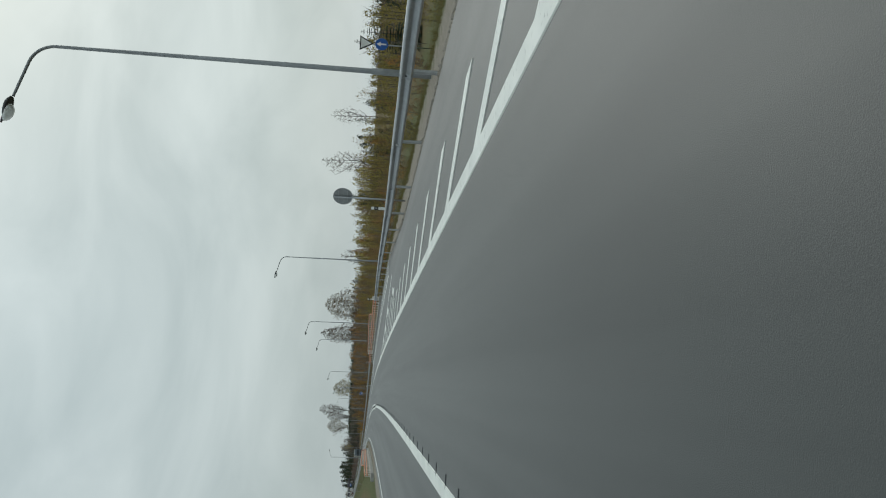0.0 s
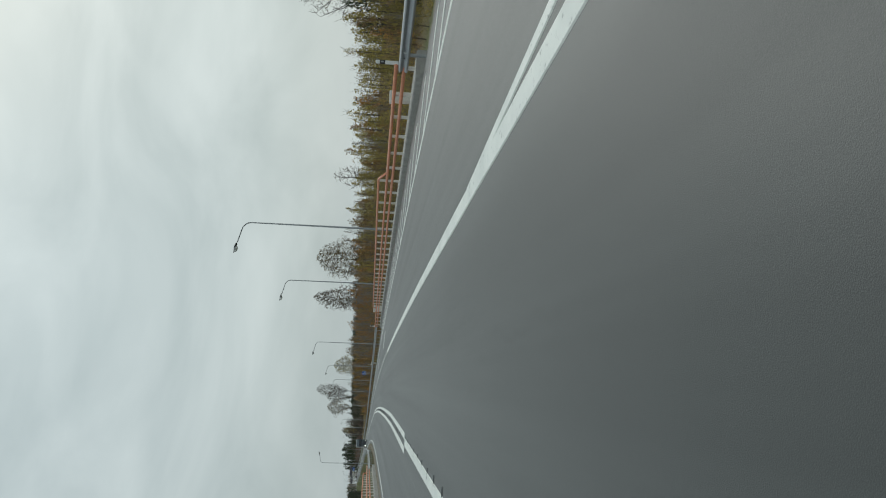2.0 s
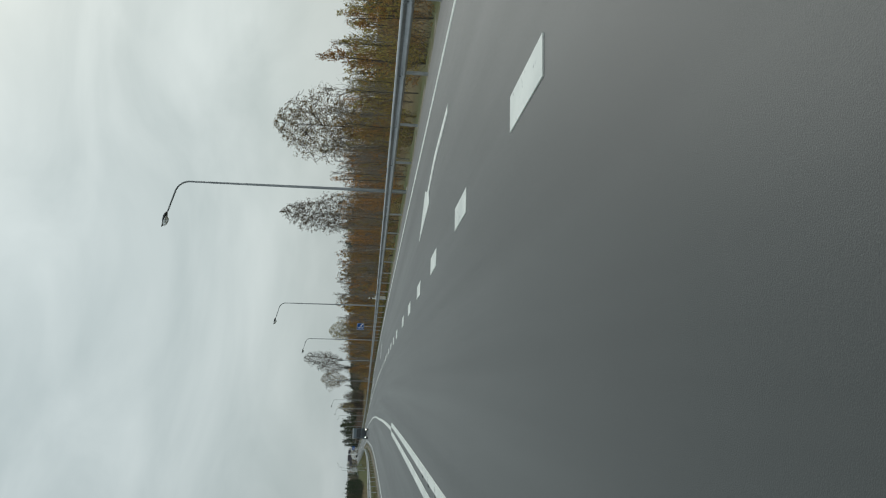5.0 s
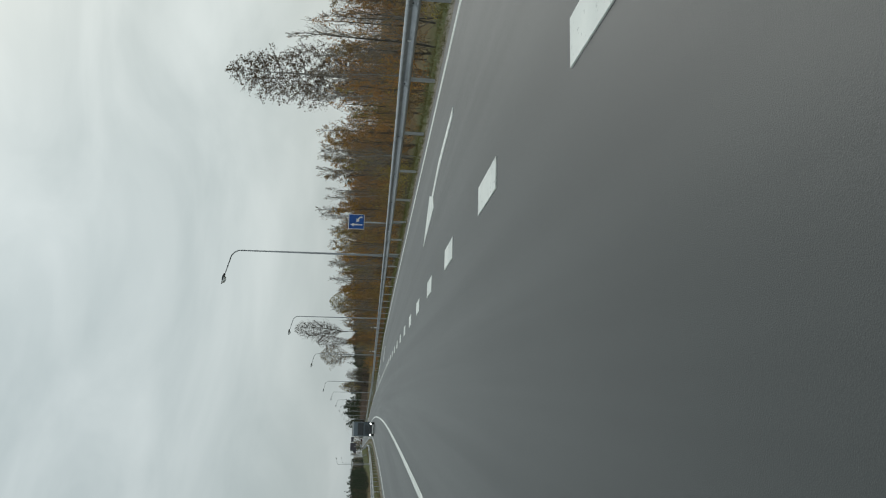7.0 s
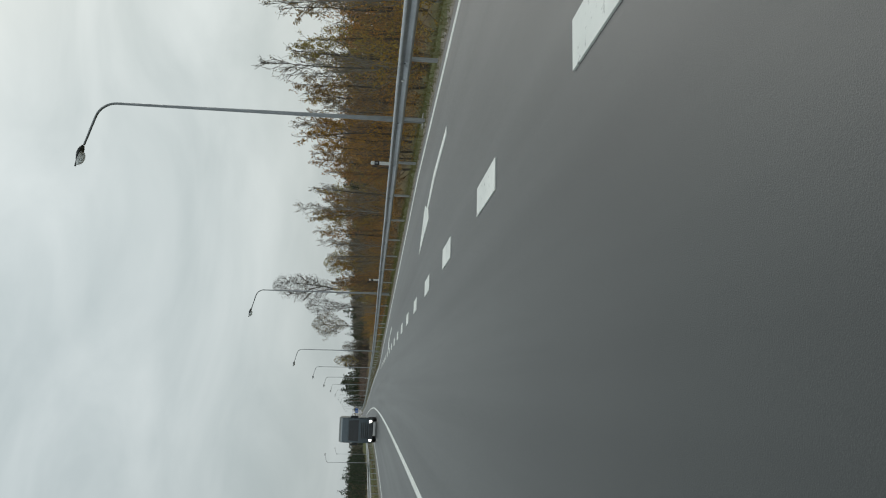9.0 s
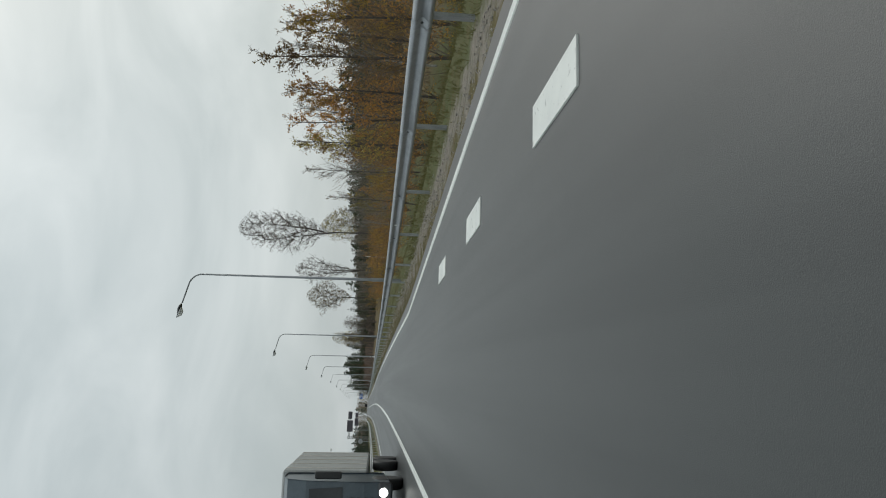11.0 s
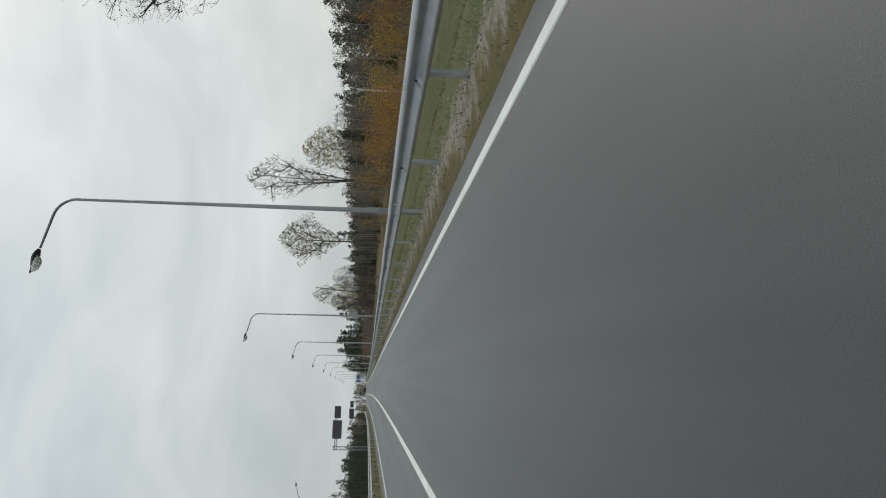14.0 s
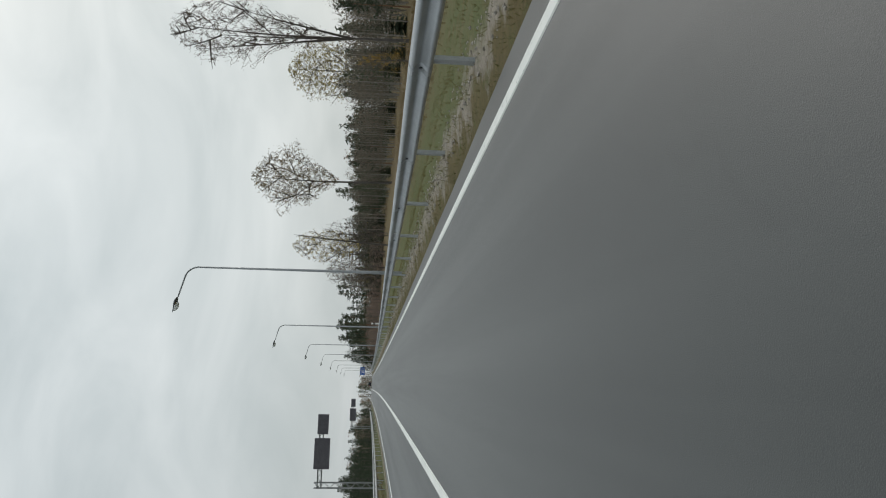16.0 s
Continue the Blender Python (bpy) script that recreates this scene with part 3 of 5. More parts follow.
def guard_rail(s0, s1, line, top, side, step, label):
    """A W-beam on posts; side -1 turns its face to the left."""
    root = thing("guard_rail", stand(s0, line(s0)), label, "guard rail")
    inv_ = root.matrix_world.inverted()
    post = post_mesh(0.0)
    s = s0
    while s < s1 - 0.5:
        e_ = min(s + step, s1)
        g = Geo()
        rings = []
        for q in np.linspace(s - 0.12, e_ + 0.12, 4):
            proud = 0.004 if q < s or q > e_ else 0.0
            face = [(d + 0.03 + proud, h) for d, h in WAVE]
            back = [(d + 0.024 + proud, h) for d, h in reversed(WAVE)]
            rings.append([inv_ @ place(q, line(q) + side * d, top(q) - 0.31 + h + 0.012 * noise.noise((q * 0.3, 0, 5))) for d, h in face + back])
        g.quad_strip(rings)
        part("beam", g, ZINC, root, smooth=True)
        for z in (0.155, 0.235):
            b = part("bolt", BOLT, None, root)
            b.matrix_basis = inv_ @ stand(s, line(s) + side * 0.05, top(s) - 0.31 + z)
        if (s - 218) % 18.3 < step:
            q = s + step - (s - 218) % 18.3 if (s - 218) % 18.3 else s
            b = part("reflector", REFLECTOR, None, root, "small white rail reflector")
            b.matrix_basis = inv_ @ stand(q, line(q) + side * 0.05, top(q) - 0.155)
        p = part("post", post, None, root)
        lean = pose(0, 0, 0, 0, 1.6 * noise.noise((s, 1, 1)), 0)
        p.matrix_basis = inv_ @ stand(s + 0.02, line(s) - side * 0.09, top(s) - 0.03) @ lean
        s += step
    return root


guard_rail(-20, 77.3, RAIL, RAIL_TOP, -1, 4.6, "galvanised steel guard rail on posts along a gravel verge")
guard_rail(146.4, 303.55, RAIL, RAIL_TOP, -1, 3.7, "galvanised steel guard rail on posts beside the merging lane")
guard_rail(303.55, 453.2, RAIL, RAIL_TOP, -1, 3.65, "galvanised steel guard rail on posts above stony grass")
guard_rail(453.2, 643, RAIL, RAIL_TOP, -1, 3.65, "galvanised steel guard rail running on to the horizon")
LEFT_TOP = along((-60, 0.72), (900, 0.75))
guard_rail(140, 330, RAIL_LEFT, LEFT_TOP, 1, 4.6, "galvanised steel guard rail beside the oncoming lane")
guard_rail(330, 620, RAIL_LEFT, LEFT_TOP, 1, 4.66, "galvanised steel guard rail below the forest edge")


def bridge_parapet(s0, s1, lead, tail, line, side):
    """An orange handrail over two orange beams on pale posts, on a concrete kerb."""
    root = thing("bridge_parapet", stand(s0, line(s0)), "orange tubular bridge railing on pale steel posts and a concrete kerb", "railing")
    inv_ = root.matrix_world.inverted()

    def rod(name, a_, b_, h, r, drop=False):
        g = Geo()
        ss = np.linspace(a_, b_, max(3, int((b_ - a_) / 3)))
        pts = [inv_ @ place(q, line(q), h) for q in ss]
        if drop:
            low = [inv_ @ place(a_ - 1.1, line(a_), 0.82), inv_ @ place(a_ - 0.35, line(a_), 1.08)]
            end = [inv_ @ place(b_ + 0.35, line(b_), 1.08), inv_ @ place(b_ + 1.1, line(b_), 0.82)]
            pts = low + pts + end
        g.tube(pts, [r] * len(pts), 8)
        part(name, g, ORANGE, root, smooth=True)
    rod("handrail", s0, s1, 1.22, 0.055, True)
    rod("upper_beam", s0 - lead, s1 + tail, 0.82, 0.062)
    rod("lower_beam", s0 - lead, s1 + tail, 0.56, 0.062)
    g = Geo()
    g.box(-0.05, 0.05, -0.06, 0.06, 0, 1.0, None, 0.012)
    tall = g.mesh("post", PLASTER)
    g = Geo()
    g.box(-0.05, 0.05, -0.06, 0.06, 0, 0.68, None, 0.012)
    low = g.mesh("post", PLASTER)
    g = Geo()
    g.box(-0.11, 0.11, -0.13, 0.13, -0.2, 0.02, None, 0.01)
    foot = g.mesh("base_plate", PLASTER)
    s = s0 - lead + 0.3
    while s < s1 + tail:
        on = s0 <= s <= s1
        p = part("post", tall if on else low, None, root)
        p.matrix_basis = inv_ @ stand(s, line(s) - side * 0.09, 0.2)
        p = part("base_plate", foot, None, root)
        p.matrix_basis = inv_ @ stand(s, line(s) - side * 0.05, 0.2)
        s += 2.0
    g = Geo()
    rings = [[inv_ @ place(q, line(q) + side * d, h) for d, h in ((0.26, -0.3), (0.24, 0.17), (0.21, 0.2), (-0.55, 0.2), (-0.6, 0.16), (-0.6, -1.2))]
             for q in np.arange(s0 - lead, s1 + tail + 0.1, 3.0)]
    g.quad_strip(rings)
    part("kerb", g, CONCRETE, root, "grey concrete bridge kerb")
    return root


bridge_parapet(89.0, 135.5, 11.8, 11.5, RAIL, -1)
bridge_parapet(89.0, 135.5, 13.4, 11.5, along((0, -8.6), (300, -8.6)), 1)


# ------------------------------------------------------------------ street lamps
def street_lamp():
    root = thing("street_lamp", Matrix.Identity(4), "tall galvanised street lamp with a curved arm and a glass-bowled head", "street lamp", "street lamps along the road")
    g = Geo()
    g.tube([(0, 0, -0.6), (0, 0, 0.0), (0, 0, 1.4), (0, 0, 1.45), (0, 0, 9.2)], [0.088, 0.088, 0.084, 0.07, 0.04], 12)
    part("mast", g, POLE_STEEL, root, smooth=True)
    g = Geo()
    pts, rad = [(0, 0, 9.15)], [0.04]
    for k in range(9):
        a_ = radians(76 * k / 8)
        pts.append((-0.6 * (1 - math.cos(a_)), 0, 9.2 + 0.6 * math.sin(a_)))
        rad.append(0.037)
    dx, dz = -math.sin(radians(76)), math.cos(radians(76))
    x, _, z = pts[-1]
    pts.append((x + dx * 0.95, 0, z + dz * 0.95))
    rad.append(0.031)
    g.tube(pts, rad, 8)
    part("arm", g, POLE_STEEL, root, smooth=True)
    x, _, z = pts[-1]
    m = Matrix.Translation((x, 0, z)) @ Matrix.Rotation(-math.atan2(dz, -dx), 4, "Y").inverted()
    g = Geo()
    rings = []
    for k in range(9):
        q = k / 8
        w = 0.05 + 0.115 * math.sin(math.pi * min(1, q * 1.25 + 0.02) ** 0.8) if q < 0.99 else 0.03
        w = max(w, 0.03)
        rings.append([m @ Vector((-0.02 - 0.68 * q, w * math.cos(a_), 0.10 * w / 0.165 * max(math.sin(a_), -0.25) + 0.01)) for a_ in [2 * math.pi * j / 12 for j in range(12)]])
    g.quad_strip(rings)
    head = part("lamp_head", g, DARK_STEEL, root, "dark grey luminaire", True)
    g = Geo()
    rings = []
    for k in range(6):
        a_ = math.pi / 2 * k / 5
        rings.append([m @ Vector((-0.42 + 0.23 * math.cos(a_) * math.cos(b_), 0.135 * math.cos(a_) * math.sin(b_), -0.015 - 0.16 * math.sin(a_))) for b_ in [2 * math.pi * j / 12 for j in range(12)]])
    g.quad_strip(rings[:-1] + [[p for p in rings[-1]]])
    bowl = part("glass_bowl", g, LAMP_GLASS, head, "clear domed glass", True)
    bowl.visible_shadow = False
    g = Geo()
    g.box(-0.052, 0.052, -0.098, -0.075, 0.7, 1.15, None, 0.01)
    part("service_door", g, POLE_STEEL, root)
    g = Geo()
    g.box(-0.2, 0.2, -0.2, 0.2, -0.9, -0.12, None, 0.02)
    part("footing", g, CONCRETE, root, "concrete footing")
    return root


LAMP = street_lamp()
RIGHT_LAMPS = [(18.9, 7.62, -0.05), (65.7, 11.7, -0.1), (101.4, 10.2, 0.1), (123.8, 10.3, 0.05), (165, 8.45, 0), (200.5, 8.1, 0), (229.7, 7.9, 0), (262.9, 8.2, 0),
               (293.7, 6.95, 0), (326.5, 4.9, 0), (358.1, 4.66, 0), (390.8, 4.64, 0), (422.3, 4.65, 0), (454.4, 4.65, 0), (485.8, 4.6, 0),
               (516.4, 4.6, 0), (547, 4.6, 0), (578, 4.6, 0), (609, 4.6, 0), (640, 4.6, 0), (671, 4.6, 0)]
for k, (s, l, h) in enumerate(RIGHT_LAMPS):
    m = stand(s, l, h)
    if k == 0:
        LAMP.matrix_world = m
    else:
        copy_thing(LAMP, m)
for s, l in ((195, -10.9), (402, -13.4), (462, -14.2)):
    copy_thing(LAMP, stand(s, l, -0.3 if s < 300 else -0.7, 180))


# ------------------------------------------------------------------ signs and roadside furniture
def merge_sign(m):
    root = thing("road_sign", m, "square blue sign with white merging arrows on a steel post", "road sign")
    g = Geo()
    g.tube([(0, 0.05, -1.6), (0, 0.05, 2.9)], [0.035, 0.035], 8)
    part("post", g, ZINC, root, smooth=True)
    g = Geo()
    g.box(-0.45, 0.45, -0.012, 0.012, 2.02, 2.94, None, 0.006)
    part("panel", g, WHITE, root, "white-edged sign panel")
    g = Geo()
    g.box(-0.42, 0.42, -0.018, -0.0125, 2.05, 2.91)
    face = part("face", g, BLUE, root, "blue reflective face")
    g = Geo()
    plate(g, [(-0.22, 2.13), (-0.14, 2.13), (-0.14, 2.60), (-0.07, 2.60), (-0.18, 2.84), (-0.29, 2.60), (-0.22, 2.60)], -0.0235, -0.019)
    part("straight_arrow", g, WHITE, face)
    g = Geo()
    plate(g, [(0.25, 2.13), (0.33, 2.16), (0.29, 2.32), (0.15, 2.43), (0.20, 2.49), (-0.04, 2.50), (0.05, 2.28), (0.10, 2.36), (0.21, 2.27)], -0.0235, -0.019)
    part("joining_arrow", g, WHITE, face)


def round_sign_back(m, h0, label):
    root = thing("road_sign", m, label, "road sign")
    g = Geo()
    g.tube([(0, -0.03, -0.8), (0, -0.03, h0 + 0.75)], [0.035, 0.035], 8)
    part("post", g, ZINC, root, smooth=True)
    g = Geo()
    disc(g, (0, 0.03, h0 + 0.4), (0, 1, 0), 0.4, 0.02, 28)
    part("panel", g, SIGN_BACK, root, "bare grey disc")
    for z in (0.22, 0.58):
        g = Geo()
        g.box(-0.28, 0.28, -0.005, 0.02, h0 + z - 0.02, h0 + z + 0.02, None, 0.004)
        part("bracket", g, ZINC, root)


def yield_and_arrow(m):
    root = thing("road_sign", m, "give-way triangle seen from behind over a round blue arrow sign", "road sign")
    g = Geo()
    g.tube([(0, 0.04, -1.2), (0, 0.04, 2.65)], [0.035, 0.035], 8)
    part("post", g, ZINC, root, smooth=True)
    g = Geo()
    plate(g, [(-0.42, 2.6), (0.42, 2.6), (0.0, 1.87)], -0.012, 0.012)
    tri = part("triangle_panel", g, BLACK, root, "dark-rimmed triangle")
    g = Geo()
    plate(g, [(-0.31, 2.54), (0.31, 2.54), (0.0, 2.0)], -0.018, -0.0125)
    part("triangle_face", g, WHITE, tri)
    g = Geo()
    disc(g, (0, 0, 1.45), (0, 1, 0), 0.34, 0.024, 28)
    ring = part("round_panel", g, BLUE, root, "blue disc")
    g = Geo()
    plate(g, [(-0.04, 1.2), (0.04, 1.2), (0.04, 1.5), (0.13, 1.5), (0.0, 1.73), (-0.13, 1.5), (-0.04, 1.5)], -0.022, -0.0125)
    part("arrow", g, WHITE, ring)


merge_sign(stand(228.0, 9.5, 0.0))
round_sign_back(stand(31.0, 7.6, 0.0, -50, 1.06), 1.98, "round grey sign seen from behind on a steel post")
round_sign_back(stand(416, -8.2, -0.1), 2.0, "round grey sign seen from behind beside the far rail")
yield_and_arrow(stand(35.6, 17.4, -0.25))


def far_sign(m, label):
    root = thing("road_sign", m, label, "road sign")
    for x in (-0.9, 0.9):
        g = Geo()
        g.tube([(x, 0.05, -2.6), (x, 0.05, 3.2)], [0.05, 0.05], 8)
        part("post", g, ZINC, root, smooth=True)
    g = Geo()
    g.box(-1.4, 1.4, -0.02, 0.02, 1.7, 3.4, None, 0.01)
    p = part("panel", g, BLUE, root, "blue direction panel")
    for z, w in ((2.95, 0.9), (2.5, 0.7), (2.1, 0.8)):
        g = Geo()
        g.box(-w, w * 0.6, -0.028, -0.0205, z - 0.07, z + 0.07)
        part("text_bar", g, WHITE, p)


far_sign(stand(680, 4.6, 1.2), "large blue direction sign on two posts")


def delineator(m):
    root = thing("delineator", m, "white plastic marker post with a black band on the rail", "marker post", "marker posts on the rail")
    g = Geo()
    g.box(-0.06, 0.06, -0.02, 0.02, -0.1, 0.62, None, 0.012)
    part("body", g, WHITE, root)
    g = Geo()
    g.box(-0.064, 0.064, -0.024, 0.024, 0.32, 0.5, None, 0.01)
    band = part("band", g, BLACK, root, "black band")
    g = Geo()
    g.box(-0.022, 0.022, -0.03, -0.0245, 0.37, 0.46)
    part("reflector", g, ZINC, band, "grey reflector")
    return root


MARK = delineator(stand(29.9, RAIL(29.9) + 0.12, 0.66))
for s in (77.3, 146.8, 194.4, 265.1, 286.6, 378.4, 473.5):
    copy_thing(MARK, stand(s, RAIL(s) + 0.14, 0.84 if s < 300 else 0.8))


def marker_block(m):
    root = thing("marker_block", m, "pale painted concrete block behind the rail at the bridge end", "concrete block", "bridge end blocks")
    g = Geo()
    g.box(-0.35, 0.35, -0.3, 0.3, -1.2, 0.98, None, 0.03)
    part("body", g, PLASTER, root)
    g = Geo()
    g.box(-0.40, 0.40, -0.35, 0.35, 0.98, 1.16, None, 0.03)
    part("cap", g, PLASTER, root)
    return root


def birch_snag(m, height):
    root = thing("birch_snag", m, "broken pale birch trunk standing in the dry meadow", "tree trunk", "broken birch trunks")
    g = Geo()
    rng = np.random.default_rng(int(height * 10))
    pts, r = [], []
    for k in range(7):
        q = k / 6
        pts.append((0.05 * math.sin(3 * q + height), 0.06 * math.sin(2 * q), -0.6 + (height + 0.6) * q))
        r.append(0.13 - 0.035 * q)
    g.tube(pts, r, 9)
    part("trunk", g, SNAG, root, smooth=True)
    g = Geo()
    for k in range(5):
        g.switch(Vector(pts[-1]) + Vector((rng.normal() * 0.05, rng.normal() * 0.05, -0.02)), (rng.normal() * 0.2, rng.normal() * 0.2, 1), rng.uniform(0.15, 0.4), 0.07)
    part("splinters", g, BIRCH, root, "torn pale wood")


birch_snag(stand(435.7, 28.5, ground_h(435.7, 28.5)), 4.9)
birch_snag(stand(478.7, 34.4, ground_h(478.7, 34.4)), 2.2)
BLOCK = marker_block(stand(139.5, 10.1, 0.0))
copy_thing(BLOCK, stand(81.8, 10.7, -0.15) @ Matrix.Diagonal((0.5, 0.55, 0.95, 1.0)))
copy_thing(BLOCK, stand(199.7, 8.75, -0.2) @ Matrix.Diagonal((0.42, 0.42, 0.95, 1.0)))


def gantry(m):
    """Cantilever with two message panels over the oncoming lanes, seen from behind."""
    root = thing("sign_gantry", m, "lattice steel cantilever gantry carrying two dark message panels", "sign gantry", "gantries over the oncoming lanes")

    def lattice(name, a_, b_, u, w, n):
        a_, b_, u, w = Vector(a_), Vector(b_), Vector(u), Vector(w)
        g = Geo()
        for i, j in ((-1, -1), (1, -1), (1, 1), (-1, 1)):
            g.tube([a_ + u * i + w * j, b_ + u * i + w * j], [0.05, 0.05], 6)
        for k in range(n):
            p, q = a_.lerp(b_, k / n), a_.lerp(b_, (k + 1) / n)
            for j in (-1, 1):
                g.tube([p + u * (-1) ** k + w * j, q - u * (-1) ** k + w * j], [0.025, 0.025], 4)
                g.tube([p + u * j + w * (-1) ** k, q + u * j - w * (-1) ** k], [0.025, 0.025], 4)
        part(name, g, POLE_STEEL, root)
    lattice("column", (-11.4, 0, -0.5), (-11.4, 0, 7.3), (0.28, 0, 0), (0, 0.28, 0), 14)
    lattice("arm", (-11.7, 0, 6.75), (-4.3, 0, 6.75), (0, 0, 0.2), (0, 0.28, 0), 14)
    for name, x0, x1, z0, z1 in (("large_panel", -9.7, -6.5, 5.75, 7.4), ("small_panel", -6.1, -4.0, 6.0, 7.15)):
        g = Geo()
        g.box(x0, x1, -0.62, -0.34, z0, z1, None, 0.03)
        p = part(name, g, PANEL_BACK, root, "dark ribbed panel back")
        for k in range(1, 5):
            z = z0 + (z1 - z0) * k / 5
            g = Geo()
            g.box(x0 + 0.06, x1 - 0.06, -0.65, -0.615, z - 0.03, z + 0.03, None, 0.005)
            part("rib", g, PANEL_BACK, p)
        for x in (x0 + 0.4, x1 - 0.4):
            g = Geo()
            g.box(x - 0.04, x + 0.04, -0.345, -0.27, z0 + 0.05, z1 - 0.02, None, 0.01)
            part("hanger", g, POLE_STEEL, p)
    return root


GANTRY = gantry(stand(500, 0.2, -0.4))
copy_thing(GANTRY, stand(610, -0.2, -1.4))


# ------------------------------------------------------------------ vehicles
def wheel(root, x, y, r, w):
    g = Geo()
    rings = []
    for dx, rr in ((-w / 2, r * 0.62), (-w / 2, r * 0.92), (-w / 2 + 0.04, r), (w / 2 - 0.04, r), (w / 2, r * 0.92), (w / 2, r * 0.62)):
        rings.append([(x + dx, y + rr * math.cos(2 * math.pi * k / 20), r + rr * math.sin(2 * math.pi * k / 20)) for k in range(20)])
    g.quad_strip(rings)
    wh = new("wheel")
    wh.parent = root
    part("tyre", g, BLACK, wh, "black rubber tyre", True)
    g = Geo()
    disc(g, (x, y, r), (1, 0, 0), r * 0.6, w * 0.9, 16)
    part("rim", g, ZINC, wh, "steel rim")


def lorry(m):
    """Front at y = 0, body towards +y."""
    root = thing("lorry", m, "dark slate lorry with a grey tarpaulin body, oncoming", "lorry")
    g = Geo()
    prof = [(0.0, 0.45), (-0.02, 1.2), (0.02, 1.75), (0.22, 2.95), (0.6, 3.55), (1.2, 3.72), (2.1, 3.72), (2.1, 0.6), (0.3, 0.45)]
    g.quad_strip([[(x, y, z) for y, z in prof] for x in (-1.2, -1.24, 1.24, 1.2)])
    cab = part("cab", g, CAB_PAINT, root, "slate blue-grey cab")
    g = Geo()
    g.quad_strip([[(x, 0.035 + (z - 1.8) * 0.165 - o, z) for z in (1.85, 2.85) for x in (-1.08, 1.08)][:2] + [(1.0, 0.035 + 1.0 * 0.165 - o, 2.85), (-1.0, 0.035 + 1.0 * 0.165 - o, 2.85)] for o in (0.03, -0.01)])
    part("windscreen", g, WINDSCREEN, cab, "dark windscreen")
    for z in (0.95, 1.15, 1.35, 1.55):
        g = Geo()
        g.box(-0.8, 0.8, -0.05, 0.0, z - 0.06, z + 0.06, None, 0.015)
        part("grille_slat", g, DARK_STEEL, cab)
    g = Geo()
    g.box(-1.22, 1.22, -0.12, 0.1, 0.35, 0.8, None, 0.06)
    bumper = part("bumper", g, DARK_STEEL, root)
    for x in (-0.95, 0.95):
        g = Geo()
        disc(g, (x, -0.13, 0.62), (0, 1, 0), 0.13, 0.03, 16)
        part("headlamp", g, HEADLAMP, bumper, "lit headlamp")
        g = Geo()
        sx = 1 if x > 0 else -1
        g.box(min(sx * 1.28, sx * 1.5), max(sx * 1.28, sx * 1.5), 0.2, 0.3, 1.9, 2.7, None, 0.03)
        part("mirror", g, BLACK, cab)
    g = Geo()
    g.box(-1.0, 1.0, 0.4, 0.6, 3.05, 3.2, None, 0.03)
    part("sun_visor", g, BLACK, cab)
    g = Geo()
    g.box(-1.27, 1.27, 2.4, 8.6, 1.15, 3.95, None, 0.05)
    body = part("load_body", g, TARP, root, "grey tarpaulin box")
    for x in (-1.29, 1.26):
        for y in np.arange(3.0, 8.5, 1.3):
            g = Geo()
            g.box(x, x + 0.03, y, y + 0.06, 1.2, 3.9, None, 0.005)
            part("strap", g, PLASTER, body)
    g = Geo()
    g.box(-0.5, 0.5, 0.6, 8.5, 0.75, 1.12, None, 0.04)
    part("chassis", g, DARK_STEEL, root)
    for y in (1.2, 6.0, 7.3):
        for x in (-1.05, 1.05):
            wheel(root, x, y, 0.5, 0.34)


def hatchback(m):
    root = thing("car", m, "small dark car far ahead in the lane", "car")
    g = Geo()
    prof = [(0.0, 0.3), (-0.05, 0.7), (0.15, 0.95), (0.55, 1.42), (1.6, 1.48), (2.5, 1.3), (3.1, 0.98), (4.0, 0.82), (4.15, 0.5), (4.0, 0.28)]
    g.quad_strip([[(x * k, y, 0.3 + (z - 0.3) * (1 if k > 0.9 else 0.96)) for y, z in prof] for x, k in ((-0.85, 0.88), (-0.85, 1.0), (0.85, 1.0), (0.85, 0.88))])
    body = part("body", g, CAR_PAINT, root)
    g = Geo()
    g.quad_strip([[(-0.66, 0.19 - o, 1.0), (0.66, 0.19 - o, 1.0), (0.6, 0.50 - o, 1.38), (-0.6, 0.50 - o, 1.38)] for o in (0.03, 0.0)])
    part("rear_window", g, WINDSCREEN, body)
    for x in (-0.7, 0.7):
        g = Geo()
        g.box(x - 0.12, x + 0.12, -0.06, 0.0, 0.72, 0.9, None, 0.02)
        part("tail_light", g, RED, body, "red tail light")
    for y in (0.75, 3.3):
        for x in (-0.76, 0.76):
            wheel(root, x, y, 0.31, 0.2)


lorry(stand(316, -4.1, 0.0))
hatchback(stand(720, 0.1, 0.0))


# ------------------------------------------------------------------ plants
def twist(d, spread, rng):
    """A direction that leaves d by about spread radians."""
    d = Vector(d).normalized()
    side = d.cross(Vector(rng.normal(size=3)))
    if side.length < 1e-3:
        side = d.orthogonal()
    side.normalize()
    return (d * math.cos(spread) + side * math.sin(spread)).normalized()


def limb(wood, p, d, length, r, segs, rng, sides, rise=0.0, wander=0.12):
    """A bent tapering limb; returns its points and directions."""
    pts, dirs = [Vector(p)], [Vector(d)]
    for k in range(segs):
        d = (Vector(d) + Vector(rng.normal(size=3)) * wander + Vector((0, 0, rise))).normalized()
        pts.append(pts[-1] + d * (length / segs))
        dirs.append(d)
    wood.tube(pts, [max(r * (1 - 0.88 * k / segs), 0.006) for k in range(segs + 1)], sides, False)
    return pts, dirs


